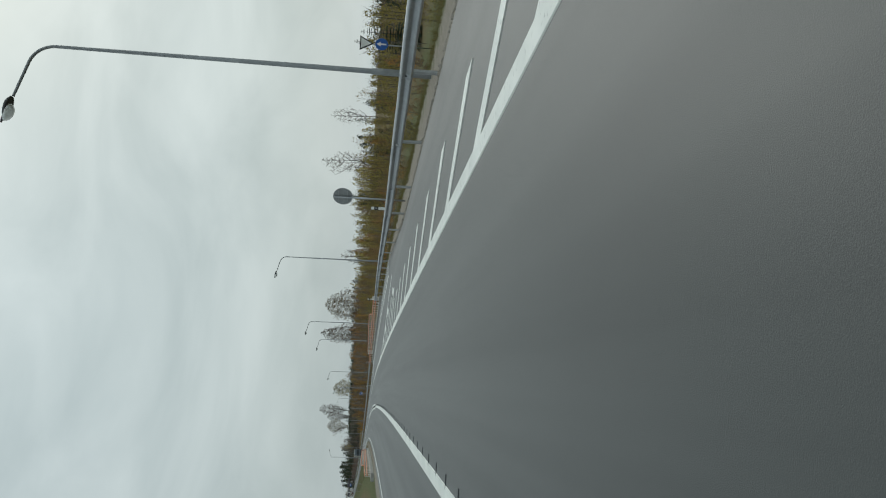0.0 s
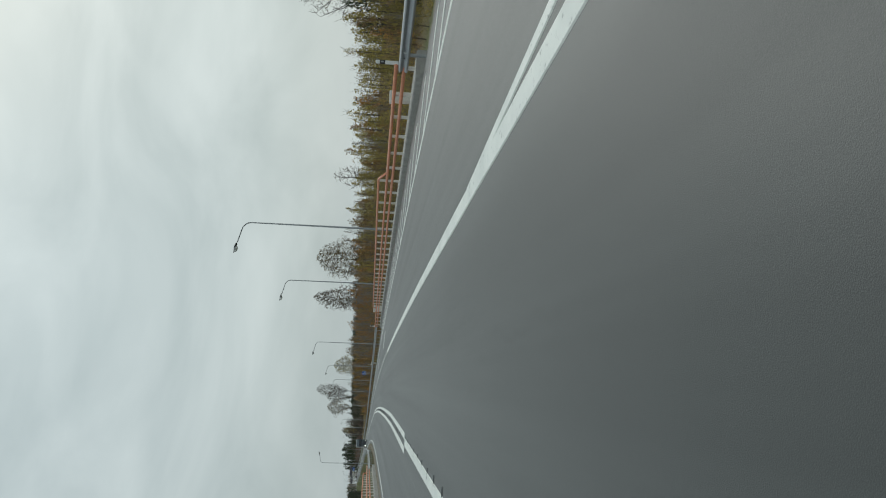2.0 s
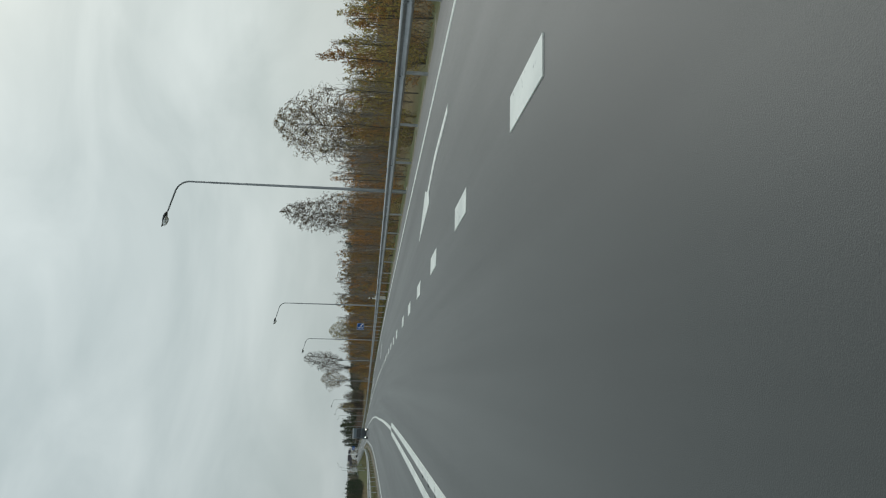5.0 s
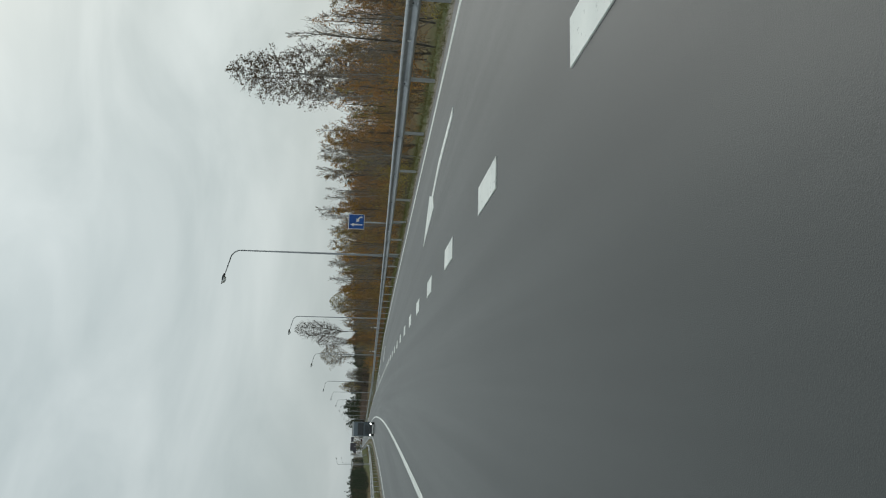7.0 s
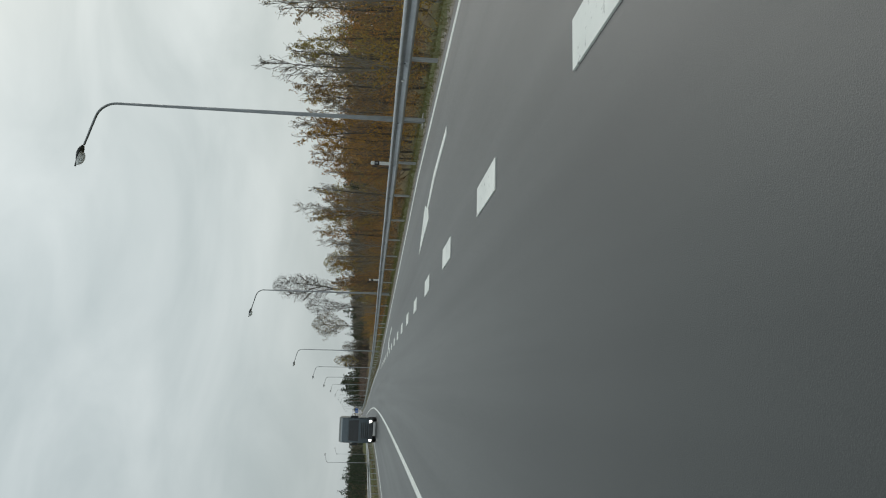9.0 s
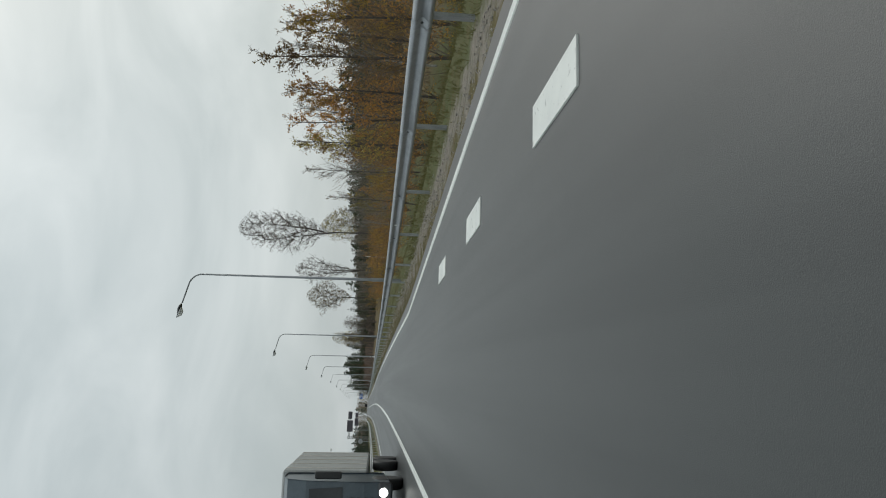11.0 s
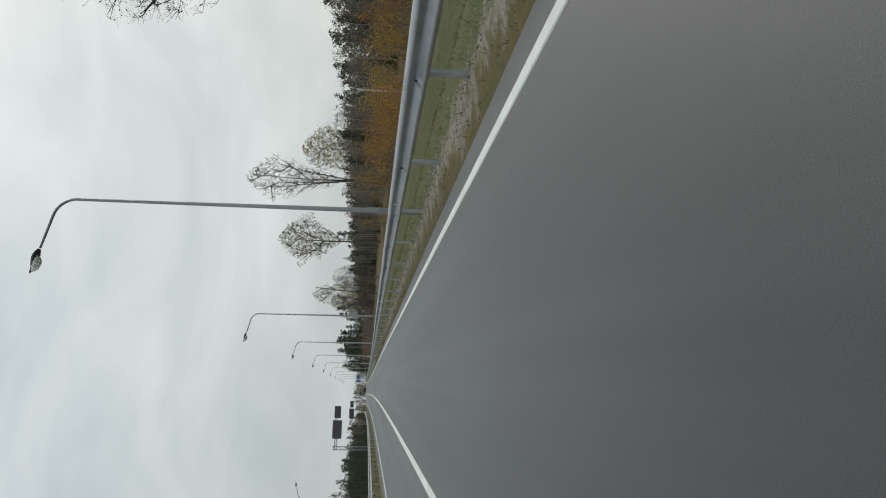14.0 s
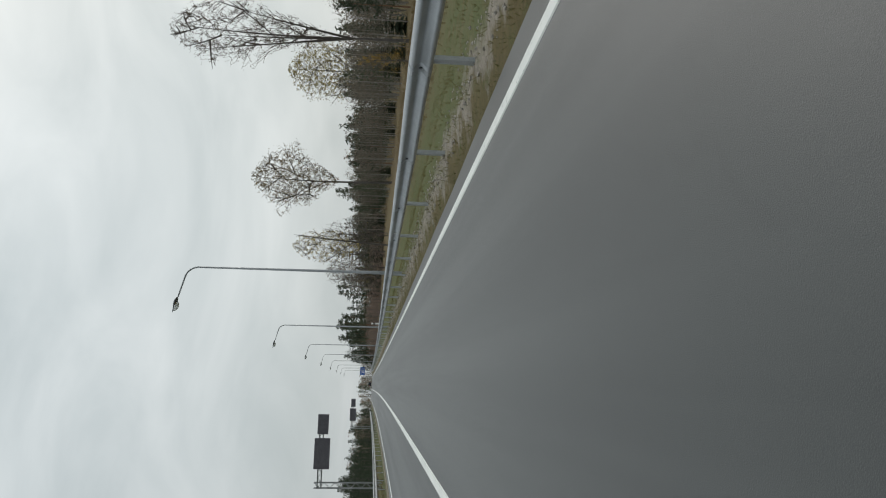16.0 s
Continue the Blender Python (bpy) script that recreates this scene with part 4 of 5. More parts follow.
def along_limb(pts, dirs, q):
    x = q * (len(pts) - 1)
    i = min(int(x), len(pts) - 2)
    return pts[i].lerp(pts[i + 1], x - i), dirs[i + 1]


def young_tree(seed, height, leaves, leaf_size, spread=0.55, twigs=4, bare_top=0.15, low=0.12, thick=0.011):
    """A slender young tree: many thin rising branches, small leaves."""
    rng = np.random.default_rng(seed)
    wood, fine, crown = Geo(), Geo(), Geo()
    pts, dirs = limb(wood, (0, 0, -0.5), (0, 0, 1), height + 0.5, thick * height, 7, rng, 5, 0.12, 0.05)
    n = int(26 + height * 1.6)
    tips = []
    for k in range(n):
        q = low + (0.97 - low) * (k + rng.random()) / n
        p, d = along_limb(pts, dirs, q)
        ln = height * (0.30 * (1 - q) + 0.06) * rng.uniform(0.7, 1.3)
        b, bd = limb(fine, p, twist((0, 0, 1), rng.uniform(0.7, 1.3) * spread + 0.15, rng), ln, 0.016 + 0.012 * (1 - q), 3, rng, 3, 0.06)
        for j in range(twigs):
            tp, td = along_limb(b, bd, rng.uniform(0.25, 1.0))
            t_, _ = limb(fine, tp, twist(td, rng.uniform(0.3, 0.8), rng), ln * rng.uniform(0.25, 0.5), 0.009, 1, rng, 3, 0.06)
            tips.append((t_, q))
        tips.append((b, q))
    for k in range(leaves):
        t_, q = tips[rng.integers(len(tips))]
        if q > 1 - bare_top and rng.random() < 0.75:
            continue
        a_, b_ = t_[-2], t_[-1]
        p = a_.lerp(b_, rng.random()) + Vector(rng.normal(size=3)) * 0.06
        crown.small_leaf(p, leaf_size * rng.uniform(0.6, 1.3), rng, 0.5)
    return wood, fine, crown


def grown_tree(seed, height, base, width, leaves=2500, leaf_size=0.16, limbs=26, sprays=420, twigs=2600, stems=1, split=0.0, r=0.010, droop=0.0, upright=0.7, belly=0.5, ragged=0.3, twig_r=0.012, bow=0.08):
    """A tall tree whose limbs, branches and twigs grow out to fill an uneven crown; base and width as shares of its height."""
    rng = np.random.default_rng(seed)
    wood, fine, crown = Geo(), Geo(), Geo()
    bend = math.log(0.5) / math.log(belly)

    def reach(q, a_):
        swell = 1 + ragged * 1.6 * noise.noise((math.cos(a_) * 1.3 + seed, math.sin(a_) * 1.3, q * 3.5))
        return 0.5 * width * height * max(math.sin(math.pi * min(max(q, 0.01), 0.99) ** bend), 0.0) ** 0.65 * swell

    def spot(low, power):
        while True:
            q, a_ = rng.uniform(0.02, 0.99), rng.uniform(0, 2 * math.pi)
            far = reach(q, a_)
            if rng.random() * 0.6 * width * height < far:
                far *= (low + (1 - low) * rng.random() ** power) * rng.uniform(0.72, 1.14)
                return Vector((far * math.cos(a_), far * math.sin(a_), height * (base + (1 - base) * q)))

    def sweep(geo, p, t_, r0, r1, segs, sides, lift, wander):
        """A bowed branch from p to t_; returns its points."""
        p, t_ = Vector(p), Vector(t_)
        mid = p.lerp(t_, 0.5) + Vector((0, 0, lift * (t_ - p).length)) + Vector(rng.normal(size=3)) * wander * (t_ - p).length
        pts = []
        for k in range(segs + 1):
            u = k / segs
            pts.append(p * (1 - u) ** 2 + mid * (2 * u * (1 - u)) + t_ * u * u)
        geo.tube(pts, [r0 + (r1 - r0) * k / segs for k in range(segs + 1)], sides, False)
        return pts

    nodes = []
    r0 = r * height
    if split:
        trunk, _ = limb(wood, (0, 0, -1.0), (0, 0, 1), height * split + 1.0, r0, 6, rng, 8, 0.06, 0.03)
        tops = []
        for st in range(stems):
            a_ = 2 * math.pi * (st + 0.3 * rng.random()) / stems + 0.6
            q = 0.96 - 0.1 * st
            far = 0.3 * width * height * (0.5 if st == 0 else 1.0)
            tops.append(sweep(wood, trunk[-1 - (st > 0)].lerp(trunk[-2], 0.3 * st), (far * math.cos(a_), far * math.sin(a_), height * q), 0.62 * r0, 0.02, 9, 6, -0.05, 0.02))
        nodes = [p for pts in tops for p in pts]
        if base < split:
            nodes += [p for p in trunk if p.z > base * height * 0.8]
    else:
        for st in range(stems):
            a_ = rng.uniform(0, 6.28)
            off = 0.0 if stems == 1 else 0.35
            far = 0.0 if stems == 1 else 0.28 * width * height
            pts = sweep(wood, (off * math.cos(a_), off * math.sin(a_), -1.0), (far * math.cos(a_), far * math.sin(a_), height * (0.97 - 0.05 * st)),
                        r0 / (1 if stems == 1 else 1.4), 0.02, 14, 7, 0.0, 0.018)
            nodes += [p for p in pts if p.z > base * height * 0.75]

    def grow(geo, count, near, low, power, r0_, r1_, segs, sides, lift, wander, steep, longest, sag=0.0, forks=False):
        """Branches from the nearest wood below to spots in the crown."""
        at, out = np.array([tuple(p) for p in near]), []
        for k in range(count):
            t_ = spot(low, power)
            gap = np.array(tuple(t_)) - at
            flat = np.hypot(gap[:, 0], gap[:, 1])
            cost = np.sqrt(flat ** 2 + gap[:, 2] ** 2) + 0.8 * np.abs(gap[:, 2] - steep * flat)
            i = int(np.argmin(cost * rng.uniform(0.75, 1.25, len(at))))
            p = Vector(at[i])
            if (t_ - p).length > longest:
                t_ = p + (t_ - p).normalized() * longest
            t_.z -= sag * (t_ - p).length
            out.append(sweep(geo, p, t_, r0_ * rng.uniform(0.6, 1.1), r1_, segs, sides, lift, wander))
            if forks:
                at = np.vstack([at, [tuple(q) for q in out[-1][1:1 + max(1, segs // 2)]]])
        return out
    big = grow(wood, limbs, nodes, 0.75, 0.6, 0.0046 * height, 0.025, 6, 5, 0.03 if upright < 1 else 0.0, bow, upright, height, 0.0, True)
    near = [p for pts in big for p in pts[1:]] + nodes[len(nodes) // 3:]
    mid = grow(fine, sprays, near, 0.1, 0.55, 0.036, 0.016, 3, 3, 0.0, 1.3 * bow, upright * 0.8, height * 0.16, 0.0, True)
    near = [p for pts in mid for p in pts[1:]]
    last = grow(fine, twigs, near, 0.1, 0.5, twig_r, twig_r * 0.6, 2, 3, 0.0, 0.2, upright * 0.6, height * 0.055, droop)
    for k in range(leaves):
        t_ = last[rng.integers(len(last))]
        p = t_[0].lerp(t_[-1], 0.2 + 0.8 * rng.random()) + Vector(rng.normal(size=3)) * 0.1
        crown.leaf(p, leaf_size * rng.uniform(0.6, 1.3), rng, 0.5)
    return wood, fine, crown


def spruce(seed, height, width):
    """A conifer of drooping whorls with ragged edges."""
    rng = np.random.default_rng(seed)
    wood, crown = Geo(), Geo()
    wood.tube([(0, 0, -0.5), (0, 0, height * 0.97)], [0.016 * height, 0.01], 6)
    n = int(height * 4.5)
    for k in range(n):
        q = (k + rng.random()) / n
        z = height * (0.06 + 0.92 * q)
        reach = width * (1 - q) ** 0.85 * rng.uniform(0.75, 1.15) + 0.12
        m = int(6 + 5 * (1 - q))
        for j in range(m):
            a_ = 2 * math.pi * (j + rng.random()) / m
            d = Vector((math.cos(a_), math.sin(a_), 0.25 - 0.5 * (1 - q)))
            w = Vector((-math.sin(a_), math.cos(a_), 0)) * reach * 0.30
            p = Vector((0, 0, z))
            ln = reach * rng.uniform(0.7, 1.1)
            for i in range(3):
                f0, f1 = i / 3, (i + 1.15) / 3
                b = len(crown.v)
                c0, c1 = p + d * ln * f0, p + d * ln * f1 - Vector((0, 0, 0.09 * ln * f1))
                s_ = 1.15 - f0
                crown.v.extend((tuple(c0), tuple(c0.lerp(c1, 0.6) + w * s_ - Vector((0, 0, 0.06))), tuple(c1), tuple(c0.lerp(c1, 0.6) - w * s_ - Vector((0, 0, 0.06)))))
                crown.f.append((b, b + 1, b + 2, b + 3))
    return wood, Geo(), crown


def pine(seed, height):
    """A pine with a bare stem and flat clumps of needles from half its height up."""
    rng = np.random.default_rng(seed)
    wood, fine, crown = Geo(), Geo(), Geo()
    pts, dirs = limb(wood, (0, 0, -0.6), (0, 0, 1), height + 0.6, 0.012 * height, 6, rng, 6, 0.08, 0.03)
    for k in range(30):
        q = 0.36 + 0.62 * (k + rng.random()) / 30
        p, d = along_limb(pts, dirs, q)
        ln = height * (0.20 * (1.05 - q) ** 0.7 + 0.035) * rng.uniform(0.55, 1.25)
        b, bd = limb(fine, p, twist((0, 0, 1), rng.uniform(1.0, 1.5), rng), ln, 0.035, 3, rng, 3, 0.12)
        for j in range(38):
            p2, _ = along_limb(b, bd, rng.uniform(0.35, 1.0))
            crown.small_leaf(p2 + Vector((rng.normal() * 0.24, rng.normal() * 0.24, rng.normal() * 0.13)), rng.uniform(0.24, 0.5), rng, -0.3)
    return wood, fine, crown


def shrub(seed, height, leaves, leaf_size):
    """Many thin stems out of one stool, with leaves left on them."""
    rng = np.random.default_rng(seed)
    fine, crown = Geo(), Geo()
    tips = []
    for k in range(12):
        d = twist((0, 0, 1), abs(rng.normal()) * 0.35, rng)
        b, bd = limb(fine, (rng.normal() * 0.3, rng.normal() * 0.3, -0.4), d, height * rng.uniform(0.55, 1.1) + 0.4, 0.016, 4, rng, 3, 0.03)
        for j in range(6):
            p, td = along_limb(b, bd, rng.uniform(0.35, 1.0))
            t_, _ = limb(fine, p, twist(td, rng.uniform(0.3, 0.9), rng), height * rng.uniform(0.15, 0.35), 0.009, 1, rng, 3, 0.05)
            tips.append(t_)
    for k in range(leaves):
        t_ = tips[rng.integers(len(tips))]
        crown.small_leaf(t_[0].lerp(t_[-1], rng.random()) + Vector(rng.normal(size=3)) * 0.07, leaf_size * rng.uniform(0.6, 1.3), rng, 0.4)
    return Geo(), fine, crown


def plant(name, geos, mats, label, category, group=""):
    """A plant from its wood, its twigs and its leaves, as a pattern to copy."""
    root = thing(name, Matrix.Identity(4), label, category, group)
    for nm, g, m in zip(("trunk" if geos[0].v else "stem_clump", "branchwork" if geos[0].v else "stem_clump", "crown"), geos, mats):
        if g.v:
            part(nm, g, m, root, smooth=(nm == "trunk"))
    return root


class Nursery:
    """Patterns of one kind, set out as copies; the first one of each stands for itself."""

    def __init__(self, patterns):
        self.patterns, self.used = patterns, set()

    def put(self, k, s, l, size, turn, sink=0.0, base=None):
        ob = self.patterns[k % len(self.patterns)]
        h = ground_h(s, l) - sink if base is None else base
        m = stand(s, l, h, turn, size)
        if k % len(self.patterns) in self.used:
            made = copy_thing(ob, m)
            made.scale = (size, size, size)
        else:
            self.used.add(k % len(self.patterns))
            ob.matrix_world = m


rnd = np.random.default_rng(7)
RUSTY = Nursery([plant("young_tree", young_tree(20 + k, 7.0, 2500, 0.122, 0.5, 4, 0.10, 0.04), (BARK, TWIG, mat_), lab, "tree", "young roadside woodland")
                 for k, (mat_, lab) in enumerate([(RUST_LEAF, "slender young tree with rust-brown autumn leaves"), (BROWN_LEAF, "slender young tree with withered brown leaves"),
                                                  (RUST_LEAF, "slender young tree with rust-brown autumn leaves"), (OLIVE_LEAF, "slender young tree with olive and yellow leaves"),
                                                  (BROWN_LEAF, "slender young tree with withered brown leaves"), (GOLD_LEAF, "slender young tree with golden autumn leaves")])])
BARE = Nursery([plant("young_tree", young_tree(40 + k, 7.5, 260, 0.09, 0.28, 8, 0.0, 0.15, 0.008), (BIRCH if k == 1 else BARK, PALE_TWIG, BROWN_LEAF), "leafless young tree of fine upright grey twigs", "tree", "young roadside woodland")
                for k in range(3)])
BUSH = Nursery([plant("shrub", shrub(60 + k, 2.4, 1050, 0.11), (BARK, TWIG, mat_), lab, "shrub", "undergrowth below the trees")
                for k, (mat_, lab) in enumerate([(BROWN_LEAF, "dense brown shrub with withered leaves"), (RUST_LEAF, "rust-coloured autumn shrub in dry grass"), (GOLD_LEAF, "orange and gold autumn shrub on the meadow"),
                                                 (OLIVE_LEAF, "olive-brown autumn shrub below young trees")])])
PINES = Nursery([plant("pine_tree", pine(80 + k, 11.0), (PINE_BARK, TWIG, NEEDLE), "tall dark pine with a bare stem", "tree", "forest edge") for k in range(3)])
SPRUCES = Nursery([plant("spruce_tree", spruce(90 + k, 7.0, 1.9), (BARK, TWIG, NEEDLE), "dark green spruce among bare trees", "tree", "forest edge") for k in range(2)])

# the young wood along the first two thirds of the road
TOP = along((0, 0.9), (40, 1.1), (75, 1.5), (100, 2.4), (125, 4.1), (135, 4.3), (200, 5.2), (240, 6.0), (285, 7.6), (312, 8.0), (338, 7.2), (350, 4.5), (380, 2.5))
k = 0
for row, (l0, wide, gap) in enumerate(((13.5, 4.0, 3.1), (18.5, 5, 3.2), (25, 7, 5.0))):
    s = 22.0 + row * 9
    while s < 352 - row * 4:
        l = l0 + (RAIL(s) - 7.5) * 0.5 + wide * rnd.random()
        hgt = (TOP(s) + 1.2) * (1.0 + 0.024 * (l - 18)) * rnd.uniform(0.74, 1.02)
        bare = rnd.random() < (0.72 if 178 < s < 240 else 0.36 if s > 236 else 0.14)
        hgt *= 1.1 if bare and s > 175 else 0.82 if 178 < s < 240 else 1.0
        if not (row == 0 and s < 110 and rnd.random() < 0.35):
            if bare:
                BARE.put(k, s, l, hgt / 7.5, rnd.uniform(0, 360))
            else:
                pick = k if 240 < s < 345 else int(rnd.choice([0, 1, 3, 3, 3, 4, 2]))
                RUSTY.put(int(pick), s, l, hgt / 7.0, rnd.uniform(0, 360))
        k += 1
        s += gap * rnd.uniform(0.6, 1.4)
for row, (l0, wide, gap) in enumerate(((11.0, 3.5, 4.2), (16, 6, 4.6))):
    s = 18.0
    while s < 350:
        l = l0 + (RAIL(s) - 7.5) * 0.6 + wide * rnd.random()
        BUSH.put(int(rnd.choice([0, 0, 1, 3, 3] if s < 240 else [0, 1, 1, 2])), s, l, rnd.uniform(0.55, 1.15) * (0.7 if s < 70 else 1), rnd.uniform(0, 360))
        s += gap * rnd.uniform(0.5, 1.5)
for s, l, z in ((46, 24, 0.62), (58, 30, 0.75), (92, 33, 0.72), (106, 31, 0.6), (135, 40, 0.9)):
    SPRUCES.put(int(s), s, l, z, s * 7)

# meadow with golden shrubs, and the forest edge behind it
s = 352.0
while s < 474:
    for l0, wide in ((17, 6), (23, 6), (29, 6), (35, 5)):
        l = l0 + wide * rnd.random()
        if l < 21 and s > 430:
            continue
        if rnd.random() < 0.3 and l > 22:
            RUSTY.put(int(rnd.choice([5, 5, 0, 2])), s, l, rnd.uniform(0.5, 0.8), rnd.uniform(0, 360))
        else:
            BUSH.put(int(rnd.choice([1, 2, 2, 2])) if s < 440 else int(rnd.choice([0, 1, 2, 2])), s, l, rnd.uniform(1.0, 1.9), rnd.uniform(0, 360))
    s += rnd.uniform(3.6, 6.2)
s = 356.0
while s < 720:
    for l0, wide, what in ((40, 7, "mix"), (49, 9, "mix"), (60, 14, "pine")):
        l = l0 + wide * rnd.random()
        size = rnd.uniform(0.7, 1.0) * (1 + (l - 45) * 0.006)
        u = rnd.random()
        if u < (0.55 if what == "pine" else 0.2):
            PINES.put(k, s + rnd.uniform(-3, 3), l, size * 0.9, rnd.uniform(0, 360))
        elif u < 0.3:
            SPRUCES.put(k, s + rnd.uniform(-3, 3), l, size, rnd.uniform(0, 360))
        k += 1
    s += rnd.uniform(3.0, 5.2) * (1 if s < 580 else 1.8)

# pines that close in on the road further on
NEAR = along((600, 44), (650, 28), (690, 16), (760, 12), (850, 11))
s = 612.0
while s < 850:
    for j in range(2):
        l = NEAR(s) + rnd.uniform(0, 10) + 10 * j
        size = rnd.uniform(0.85, 1.4) * (1 + 0.0011 * (s - 640))
        if rnd.random() < 0.3:
            SPRUCES.put(k, s + rnd.uniform(-3, 3), l, size * 1.5, rnd.uniform(0, 360))
        else:
            PINES.put(k, s + rnd.uniform(-3, 3), l, size, rnd.uniform(0, 360))
        k += 1
    s += rnd.uniform(7.0, 14.0)

# tall single trees
def lone(s, l, top, geos, mats, label, turn=0.0):
    root = plant("tree", geos, mats, label, "tree")
    root.matrix_world = stand(s, l, ground_h(s, l), turn)


def tall(top):
    return top + 1.3


lone(262, 36.0, 19.5, grown_tree(201, tall(19.5), 0.24, 0.38, 6500, 0.2, 30, 520, 3000, droop=0.35, upright=0.8, belly=0.42), (BIRCH, TWIG, DARK_LEAF), "tall birch with drooping twigs and many small dark leaves")
lone(228, 38.5, 16.4, grown_tree(202, tall(16.4), 0.24, 0.60, 7500, 0.19, 36, 560, 3200, upright=0.75, belly=0.5, ragged=0.2), (BARK, TWIG, PALE_LEAF), "round-crowned tree with thin grey-brown foliage")
lone(416, 28.6, 26.0, grown_tree(204, tall(26.4), 0.40, 0.31, 2600, 0.14, 26, 520, 4600, 2, 0.44, 0.0085, upright=1.0, belly=0.6, ragged=0.4, bow=0.06), (BARK, TWIG, DARK_LEAF), "tall forked tree, nearly leafless", 240)
lone(492, 36.6, 24.4, grown_tree(205, tall(24.6), 0.30, 0.28, 1400, 0.16, 34, 420, 2200, 4, 0.30, 0.0095, upright=1.7, belly=0.62, ragged=0.55, twig_r=0.016, bow=0.04), (BARK, TWIG, DARK_LEAF), "broom-shaped leafless tree with several stems")
lone(553, 38.9, 26.5, grown_tree(207, tall(26.3), 0.36, 0.43, 7000, 0.21, 30, 460, 2800, upright=1.3, belly=0.62, ragged=0.5, twig_r=0.016, bow=0.05), (BARK, TWIG, PALE_LEAF), "tall round-crowned tree with yellow-brown leaves")
lone(577, 73.5, 24.0, grown_tree(209, tall(24.0), 0.22, 0.62, 10000, 0.25, 34, 520, 2800, upright=0.9, belly=0.5, twig_r=0.018), (BARK, TWIG, OLIVE_LEAF), "leafy olive-brown tree rising over the forest edge")
lone(528, 20.5, 14.6, grown_tree(208, tall(14.6), 0.30, 0.36, 1300, 0.2, 18, 260, 1300, 2, 0.0, upright=1.3, belly=0.55), (BARK, TWIG, OLIVE_LEAF), "slender tree with a few greenish leaves")
for k, (s, l, top) in enumerate(((578, 25.5, 12.6), (592, 33.0, 13.2), (600, 28.0, 14.2), (566, 31.0, 12.2), (628, 30.0, 11.5))):
    lone(s, l, top, grown_tree(220 + k, tall(top), 0.12, 0.55, 260, 0.16, 22, 300, 1300, 2, 0.0, upright=1.2, belly=0.5, twig_r=0.02), (BARK, TWIG, OLIVE_LEAF), "bushy leafless tree with dark branches")
lone(172.4, 38.8, 9.6, grown_tree(211, tall(9.6), 0.35, 0.40, 60, 0.15, 16, 160, 600, 2, 0.3, upright=1.0), (BARK, TWIG, BROWN_LEAF), "leafless tree behind the young wood")
lone(134, 48, 12.8, grown_tree(212, tall(12.8), 0.35, 0.36, 60, 0.2, 16, 160, 600, 2, 0.3, upright=1.2), (BARK, TWIG, BROWN_LEAF), "leafless tree standing over the wood")
lone(184, 85, 16, grown_tree(213, tall(16), 0.35, 0.30, 60, 0.2, 16, 160, 600, 2, 0.3, upright=1.4), (BARK, TWIG, BROWN_LEAF), "leafless tree far behind the young wood")


# ------------------------------------------------------------------ far woods, one sheet of trees to a side
def far_woods(name, spots, seed, needle_share, label, foliage=None, bark=None, fine=1.0, clumps=200, pointed=False, low=0.2, twiggy=0.0, brush=None):
    """Many trees in one sheet: stems, needles, leaves and a share of upright twigs."""
    rng = np.random.default_rng(seed)
    wood, dark, brown, bare = Geo(), Geo(), Geo(), Geo()
    for s, l, hgt in spots:
        b = place(s, l, ground_h(s, l) - 0.3)
        wood.tube([b, b + Vector((0, 0, hgt * 0.9))], [0.013 * hgt, 0.03], 4, False)
        needles = rng.random() < needle_share
        for k_ in range(clumps):
            a_ = rng.uniform(0, 6.283)
            if needles:
                q = 0.12 + 0.88 * rng.random()
                r = (1 - q) ** 0.8 * 0.24 * hgt * math.sqrt(rng.random()) + 0.1
                dark.small_leaf(b + Vector((r * math.cos(a_), r * math.sin(a_), hgt * q)), rng.uniform(0.35, 0.8) * fine, rng, 0.8)
                continue
            q = low + (1 - low) * rng.random()
            r = (0.2 * (1 - q) ** 0.7 if pointed else math.sin(math.pi * min(1, q * 0.8 + 0.1)) * 0.2) * hgt * math.sqrt(rng.random()) + 0.07
            p = b + Vector((r * math.cos(a_), r * math.sin(a_), hgt * q))
            if rng.random() < twiggy:
                bare.switch(p, (math.cos(a_) * 0.45, math.sin(a_) * 0.45, 1.0 + 0.4 * rng.normal()), rng.uniform(0.4, 1.0), 0.045 * max(fine, 0.8))
            else:
                brown.small_leaf(p, rng.uniform(0.25, 0.6) * fine, rng, 0.2)
    root = thing(name, Matrix.Identity(4), label, "woods", kind="stuff")
    for nm, g, m in (("trunks", wood, bark or BARK), ("needles", dark, NEEDLE), ("foliage", brown, foliage or BROWN_LEAF), ("brushwood", bare, brush or TWIG)):
        if g.v:
            tagged(part(nm, g, m, root), kind="stuff")


def band(s0, s1, l0, l1, n, h0, h1, seed):
    rng = np.random.default_rng(seed)
    return [(rng.uniform(s0, s1), rng.uniform(l0, l1), rng.uniform(h0, h1)) for _ in range(n)]


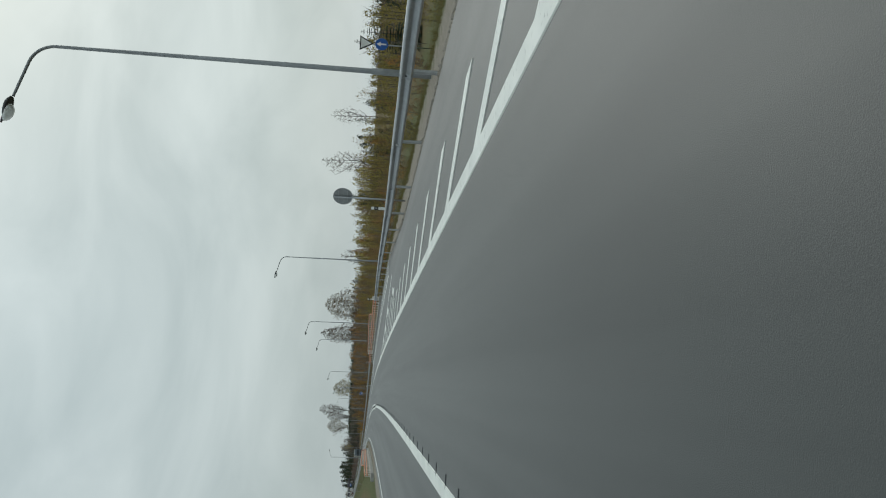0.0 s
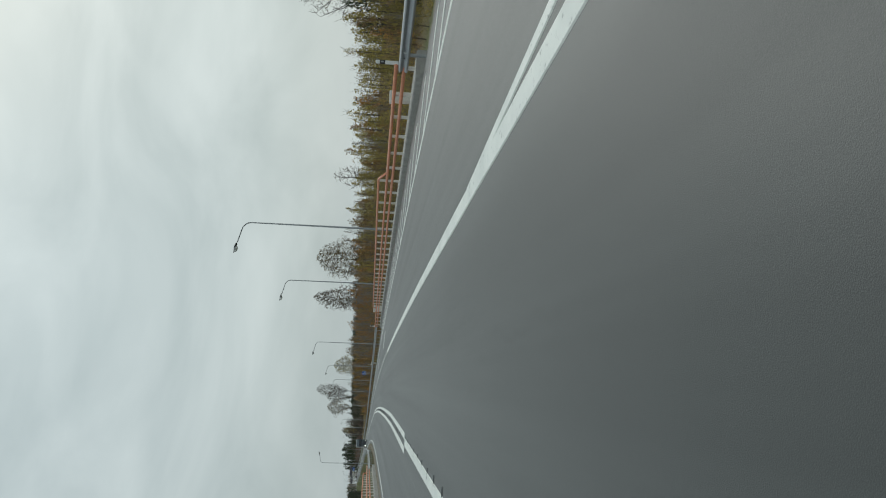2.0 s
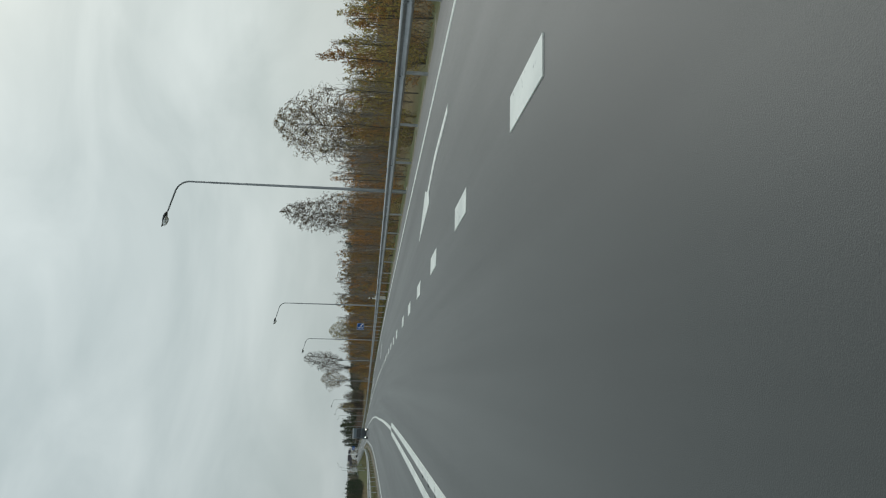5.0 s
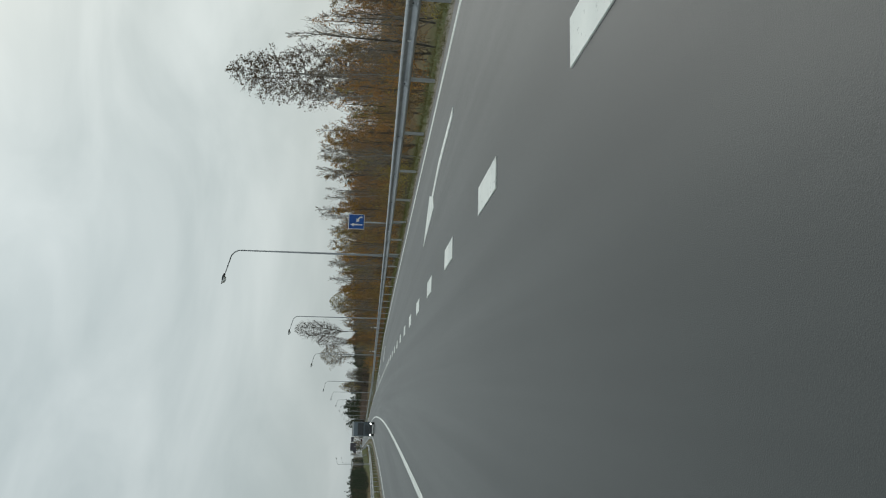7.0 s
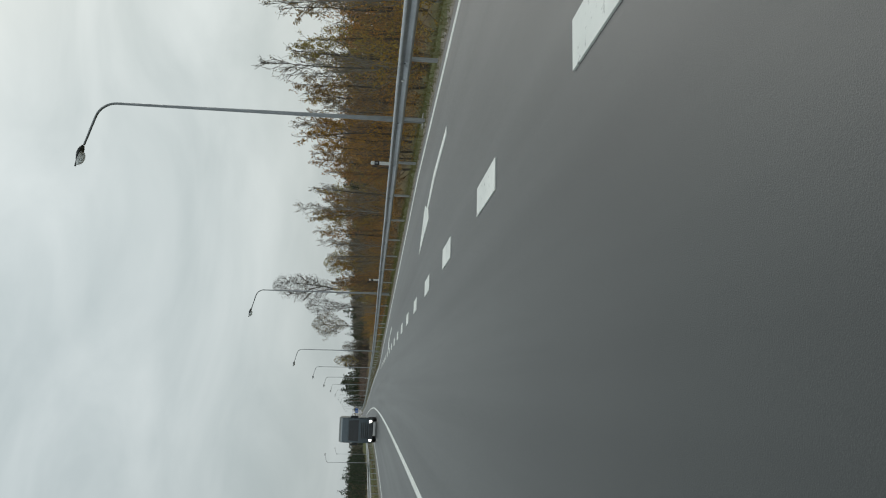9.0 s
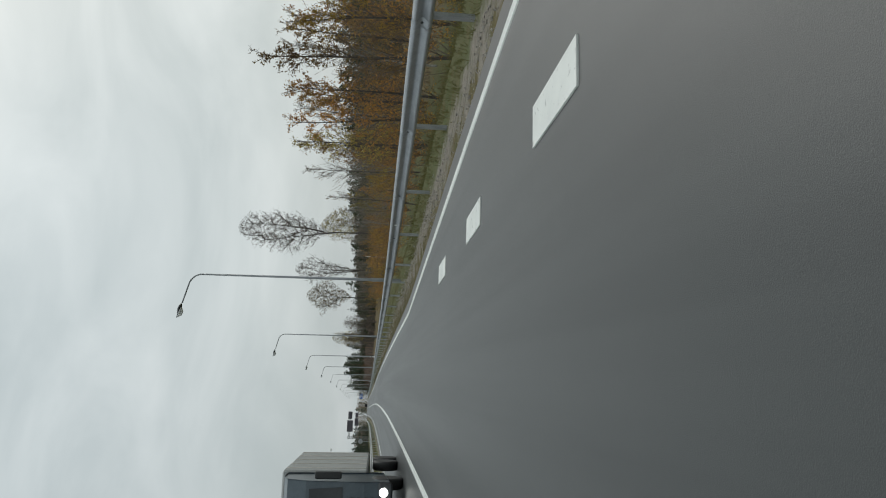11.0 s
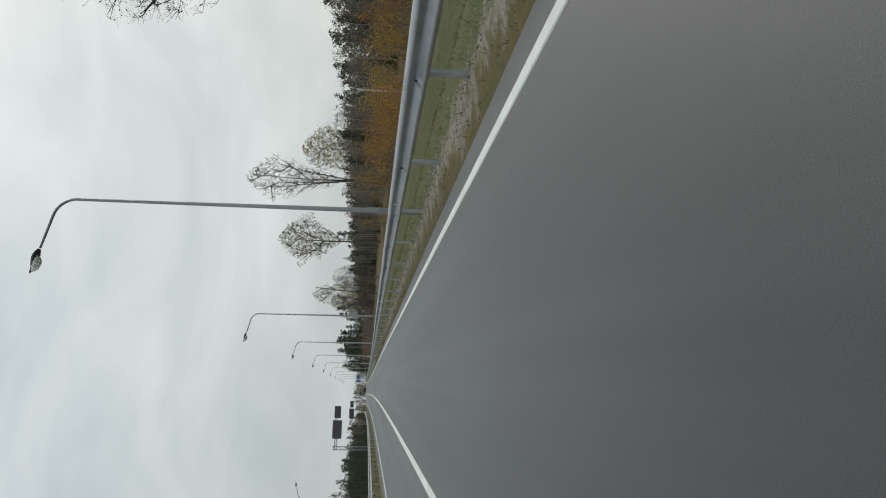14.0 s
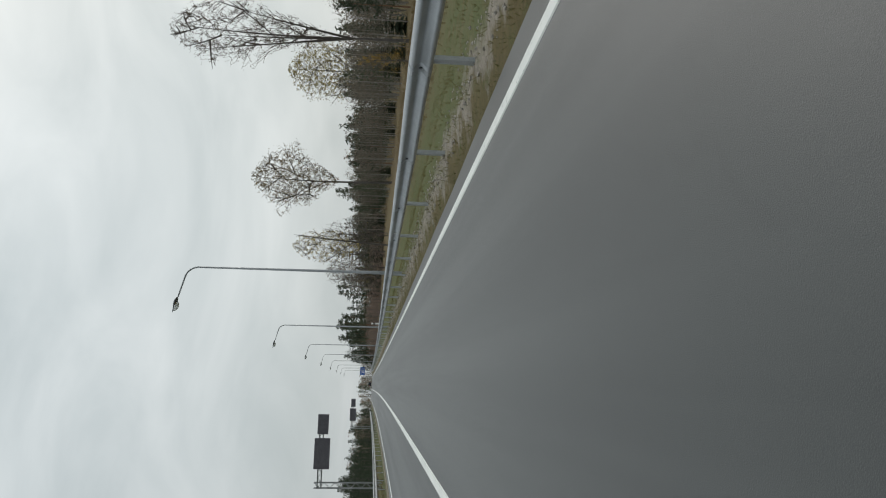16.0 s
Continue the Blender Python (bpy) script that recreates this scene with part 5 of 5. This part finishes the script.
far_woods("far_woods", band(20, 112, 26, 46, 210, 2.9, 4.7, 10), 310, 0.04, "low olive-brown scrub behind the gravel verge", OLIVE_LEAF, fine=0.5, clumps=300, pointed=True, low=0.05, twiggy=0.15)
far_woods("far_woods", band(108, 230, 29, 46, 200, 4.8, 7.0, 11), 311, 0.02, "olive-brown thicket behind the young trees", OLIVE_LEAF, fine=0.55, clumps=420, pointed=True, low=0.08, twiggy=0.12)
far_woods("far_woods", band(225, 350, 29, 48, 220, 6.2, 9.4, 12), 312, 0.02, "rust-brown thicket behind the young trees", RUST_LEAF, fine=0.55, clumps=420, pointed=True, low=0.08, twiggy=0.15)
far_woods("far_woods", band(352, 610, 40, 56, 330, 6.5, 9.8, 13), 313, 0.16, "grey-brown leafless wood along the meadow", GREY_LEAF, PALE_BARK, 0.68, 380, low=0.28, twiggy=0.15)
far_woods("far_woods", band(10, 140, 47, 75, 120, 3.2, 5.2, 7), 307, 0.2, "low brown wood beyond the scrub", clumps=150, twiggy=0.3, fine=0.7)
far_woods("far_woods", band(135, 360, 48, 75, 180, 6.5, 9.0, 1), 301, 0.12, "brown leafless wood behind the young trees", clumps=150, twiggy=0.3, fine=0.8)
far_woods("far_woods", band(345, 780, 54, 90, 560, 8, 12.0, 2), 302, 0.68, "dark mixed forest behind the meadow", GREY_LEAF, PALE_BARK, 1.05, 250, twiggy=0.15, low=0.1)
far_woods("far_woods", band(590, 830, 13, 44, 330, 2.2, 4.8, 14), 314, 0.0, "red-brown brushwood below the pines", MAUVE, fine=0.7, clumps=120, twiggy=0.5, brush=MAUVE, low=0.05)
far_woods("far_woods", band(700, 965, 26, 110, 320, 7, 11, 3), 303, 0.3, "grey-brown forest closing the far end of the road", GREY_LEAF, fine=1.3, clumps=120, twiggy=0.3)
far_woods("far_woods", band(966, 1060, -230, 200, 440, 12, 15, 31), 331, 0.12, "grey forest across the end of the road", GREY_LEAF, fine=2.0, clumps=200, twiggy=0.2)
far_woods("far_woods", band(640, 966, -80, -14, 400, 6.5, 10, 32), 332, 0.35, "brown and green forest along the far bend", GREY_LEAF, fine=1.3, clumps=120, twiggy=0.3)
far_woods("far_woods", band(440, 800, -50, -19, 420, 5.5, 9.2, 4), 304, 0.95, "dark green conifer forest along the oncoming lane", DARK_LEAF, fine=0.85, clumps=200)
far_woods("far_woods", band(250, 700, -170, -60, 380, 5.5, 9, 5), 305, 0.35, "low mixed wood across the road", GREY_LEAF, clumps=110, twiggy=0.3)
far_woods("far_woods", band(1070, 1900, -500, 500, 260, 10, 16, 6), 306, 0.5, "distant forest on the horizon", fine=1.8, clumps=60)


# ------------------------------------------------------------------ grass, straw and rubble of the verge
def blades(name, count, pick, size, material, label, seed, lean=0.5):
    rng = np.random.default_rng(seed)
    g = Geo()
    for _ in range(count):
        s, l = pick(rng)
        h = ground_h(s, l)
        b = place(s, l, h - 0.01)
        for j in range(4):
            hgt = size * rng.uniform(0.4, 1.2)
            a_ = rng.uniform(0, 6.283)
            w = Vector((math.cos(a_), math.sin(a_), 0)) * (0.004 + 0.016 * hgt)
            o = Vector((rng.normal() * 0.04, rng.normal() * 0.04, 0))
            t_ = Vector((rng.normal() * lean * hgt, rng.normal() * lean * hgt, hgt))
            i = len(g.v)
            g.v.extend((tuple(b + o - w), tuple(b + o + w), tuple(b + o + t_)))
            g.f.append((i, i + 1, i + 2))
    tagged(part(name, g, material), label, "grass", kind="stuff")


def by_rail(s0, s1, d0, d1):
    def pick(rng):
        s = rng.uniform(s0, s1)
        l = RAIL(s) + rng.uniform(d0, d1)
        return s, max(l, PAVED(s) + 0.15)
    return pick


def on_shoulder(s0, s1):
    def pick(rng):
        s = rng.uniform(s0, s1)
        return s, PAVED(s) + 0.06 + 0.9 * rng.random() ** 2
    return pick


blades("grass", 20000, by_rail(320, 480, -0.6, 11.0), 0.10, GRASS, "short green grass below the guard rail", 1)
blades("grass", 9000, by_rail(190, 320, -0.3, 3.5), 0.16, GRASS, "short green grass below the guard rail", 2)
blades("grass", 6000, by_rail(-5, 75, 1.1, 4.0), 0.18, GRASS, "tufted grass behind the gravel verge", 3)
blades("grass", 5000, on_shoulder(310, 480), 0.05, GRASS, "sparse dry grass at the edge of the asphalt", 4)
blades("dry_grass", 16000, by_rail(330, 520, 12.0, 32.0), 0.38, STRAW, "tall dry meadow grass", 5, 0.3)
blades("dry_grass", 9000, by_rail(0, 330, 3.5, 9.0), 0.34, STRAW, "tall dry grass on the bank", 6, 0.3)
blades("dry_grass", 4000, lambda rng: (rng.uniform(150, 500), RAIL_LEFT(300) - rng.uniform(-0.4, 6)), 0.3, STRAW, "dry grass along the far rail", 7, 0.3)


def rubble(name, count, pick, size, label, seed):
    rng = np.random.default_rng(seed)
    g = Geo()
    for _ in range(count):
        s, l = pick(rng)
        r = size * rng.uniform(0.4, 1.3)
        b = place(s, l, ground_h(s, l) + r * 0.15)
        i = len(g.v)
        q = [Vector(rng.normal(size=3)) * 0.25 * r for _ in range(6)]
        for k_, d in enumerate(((1, 0, 0), (0, 1, 0), (-1, 0, 0), (0, -1, 0), (0, 0, 0.7), (0, 0, -0.6))):
            g.v.append(tuple(b + Vector(d) * r + q[k_]))
        for a_, c_, d_ in ((0, 1, 4), (1, 2, 4), (2, 3, 4), (3, 0, 4), (1, 0, 5), (2, 1, 5), (3, 2, 5), (0, 3, 5)):
            g.f.append((i + a_, i + c_, i + d_))
    tagged(part(name, g, STONE), label, "stones", kind="stuff")


def stony(s0, s1, d0, d1):
    def pick(rng):
        s = rng.uniform(s0, s1)
        return s, PAVED(s) + rng.uniform(d0, d1)
    return pick


rubble("gravel", 3500, stony(310, 480, 0.5, 1.75), 0.028, "pale rubble stones on the verge", 1)
rubble("gravel", 5000, stony(180, 310, 0.1, 1.0), 0.025, "pale gravel at the edge of the asphalt", 2)
rubble("gravel", 4000, stony(-5, 70, 0.05, 0.8), 0.03, "pale gravel at the edge of the asphalt", 3)
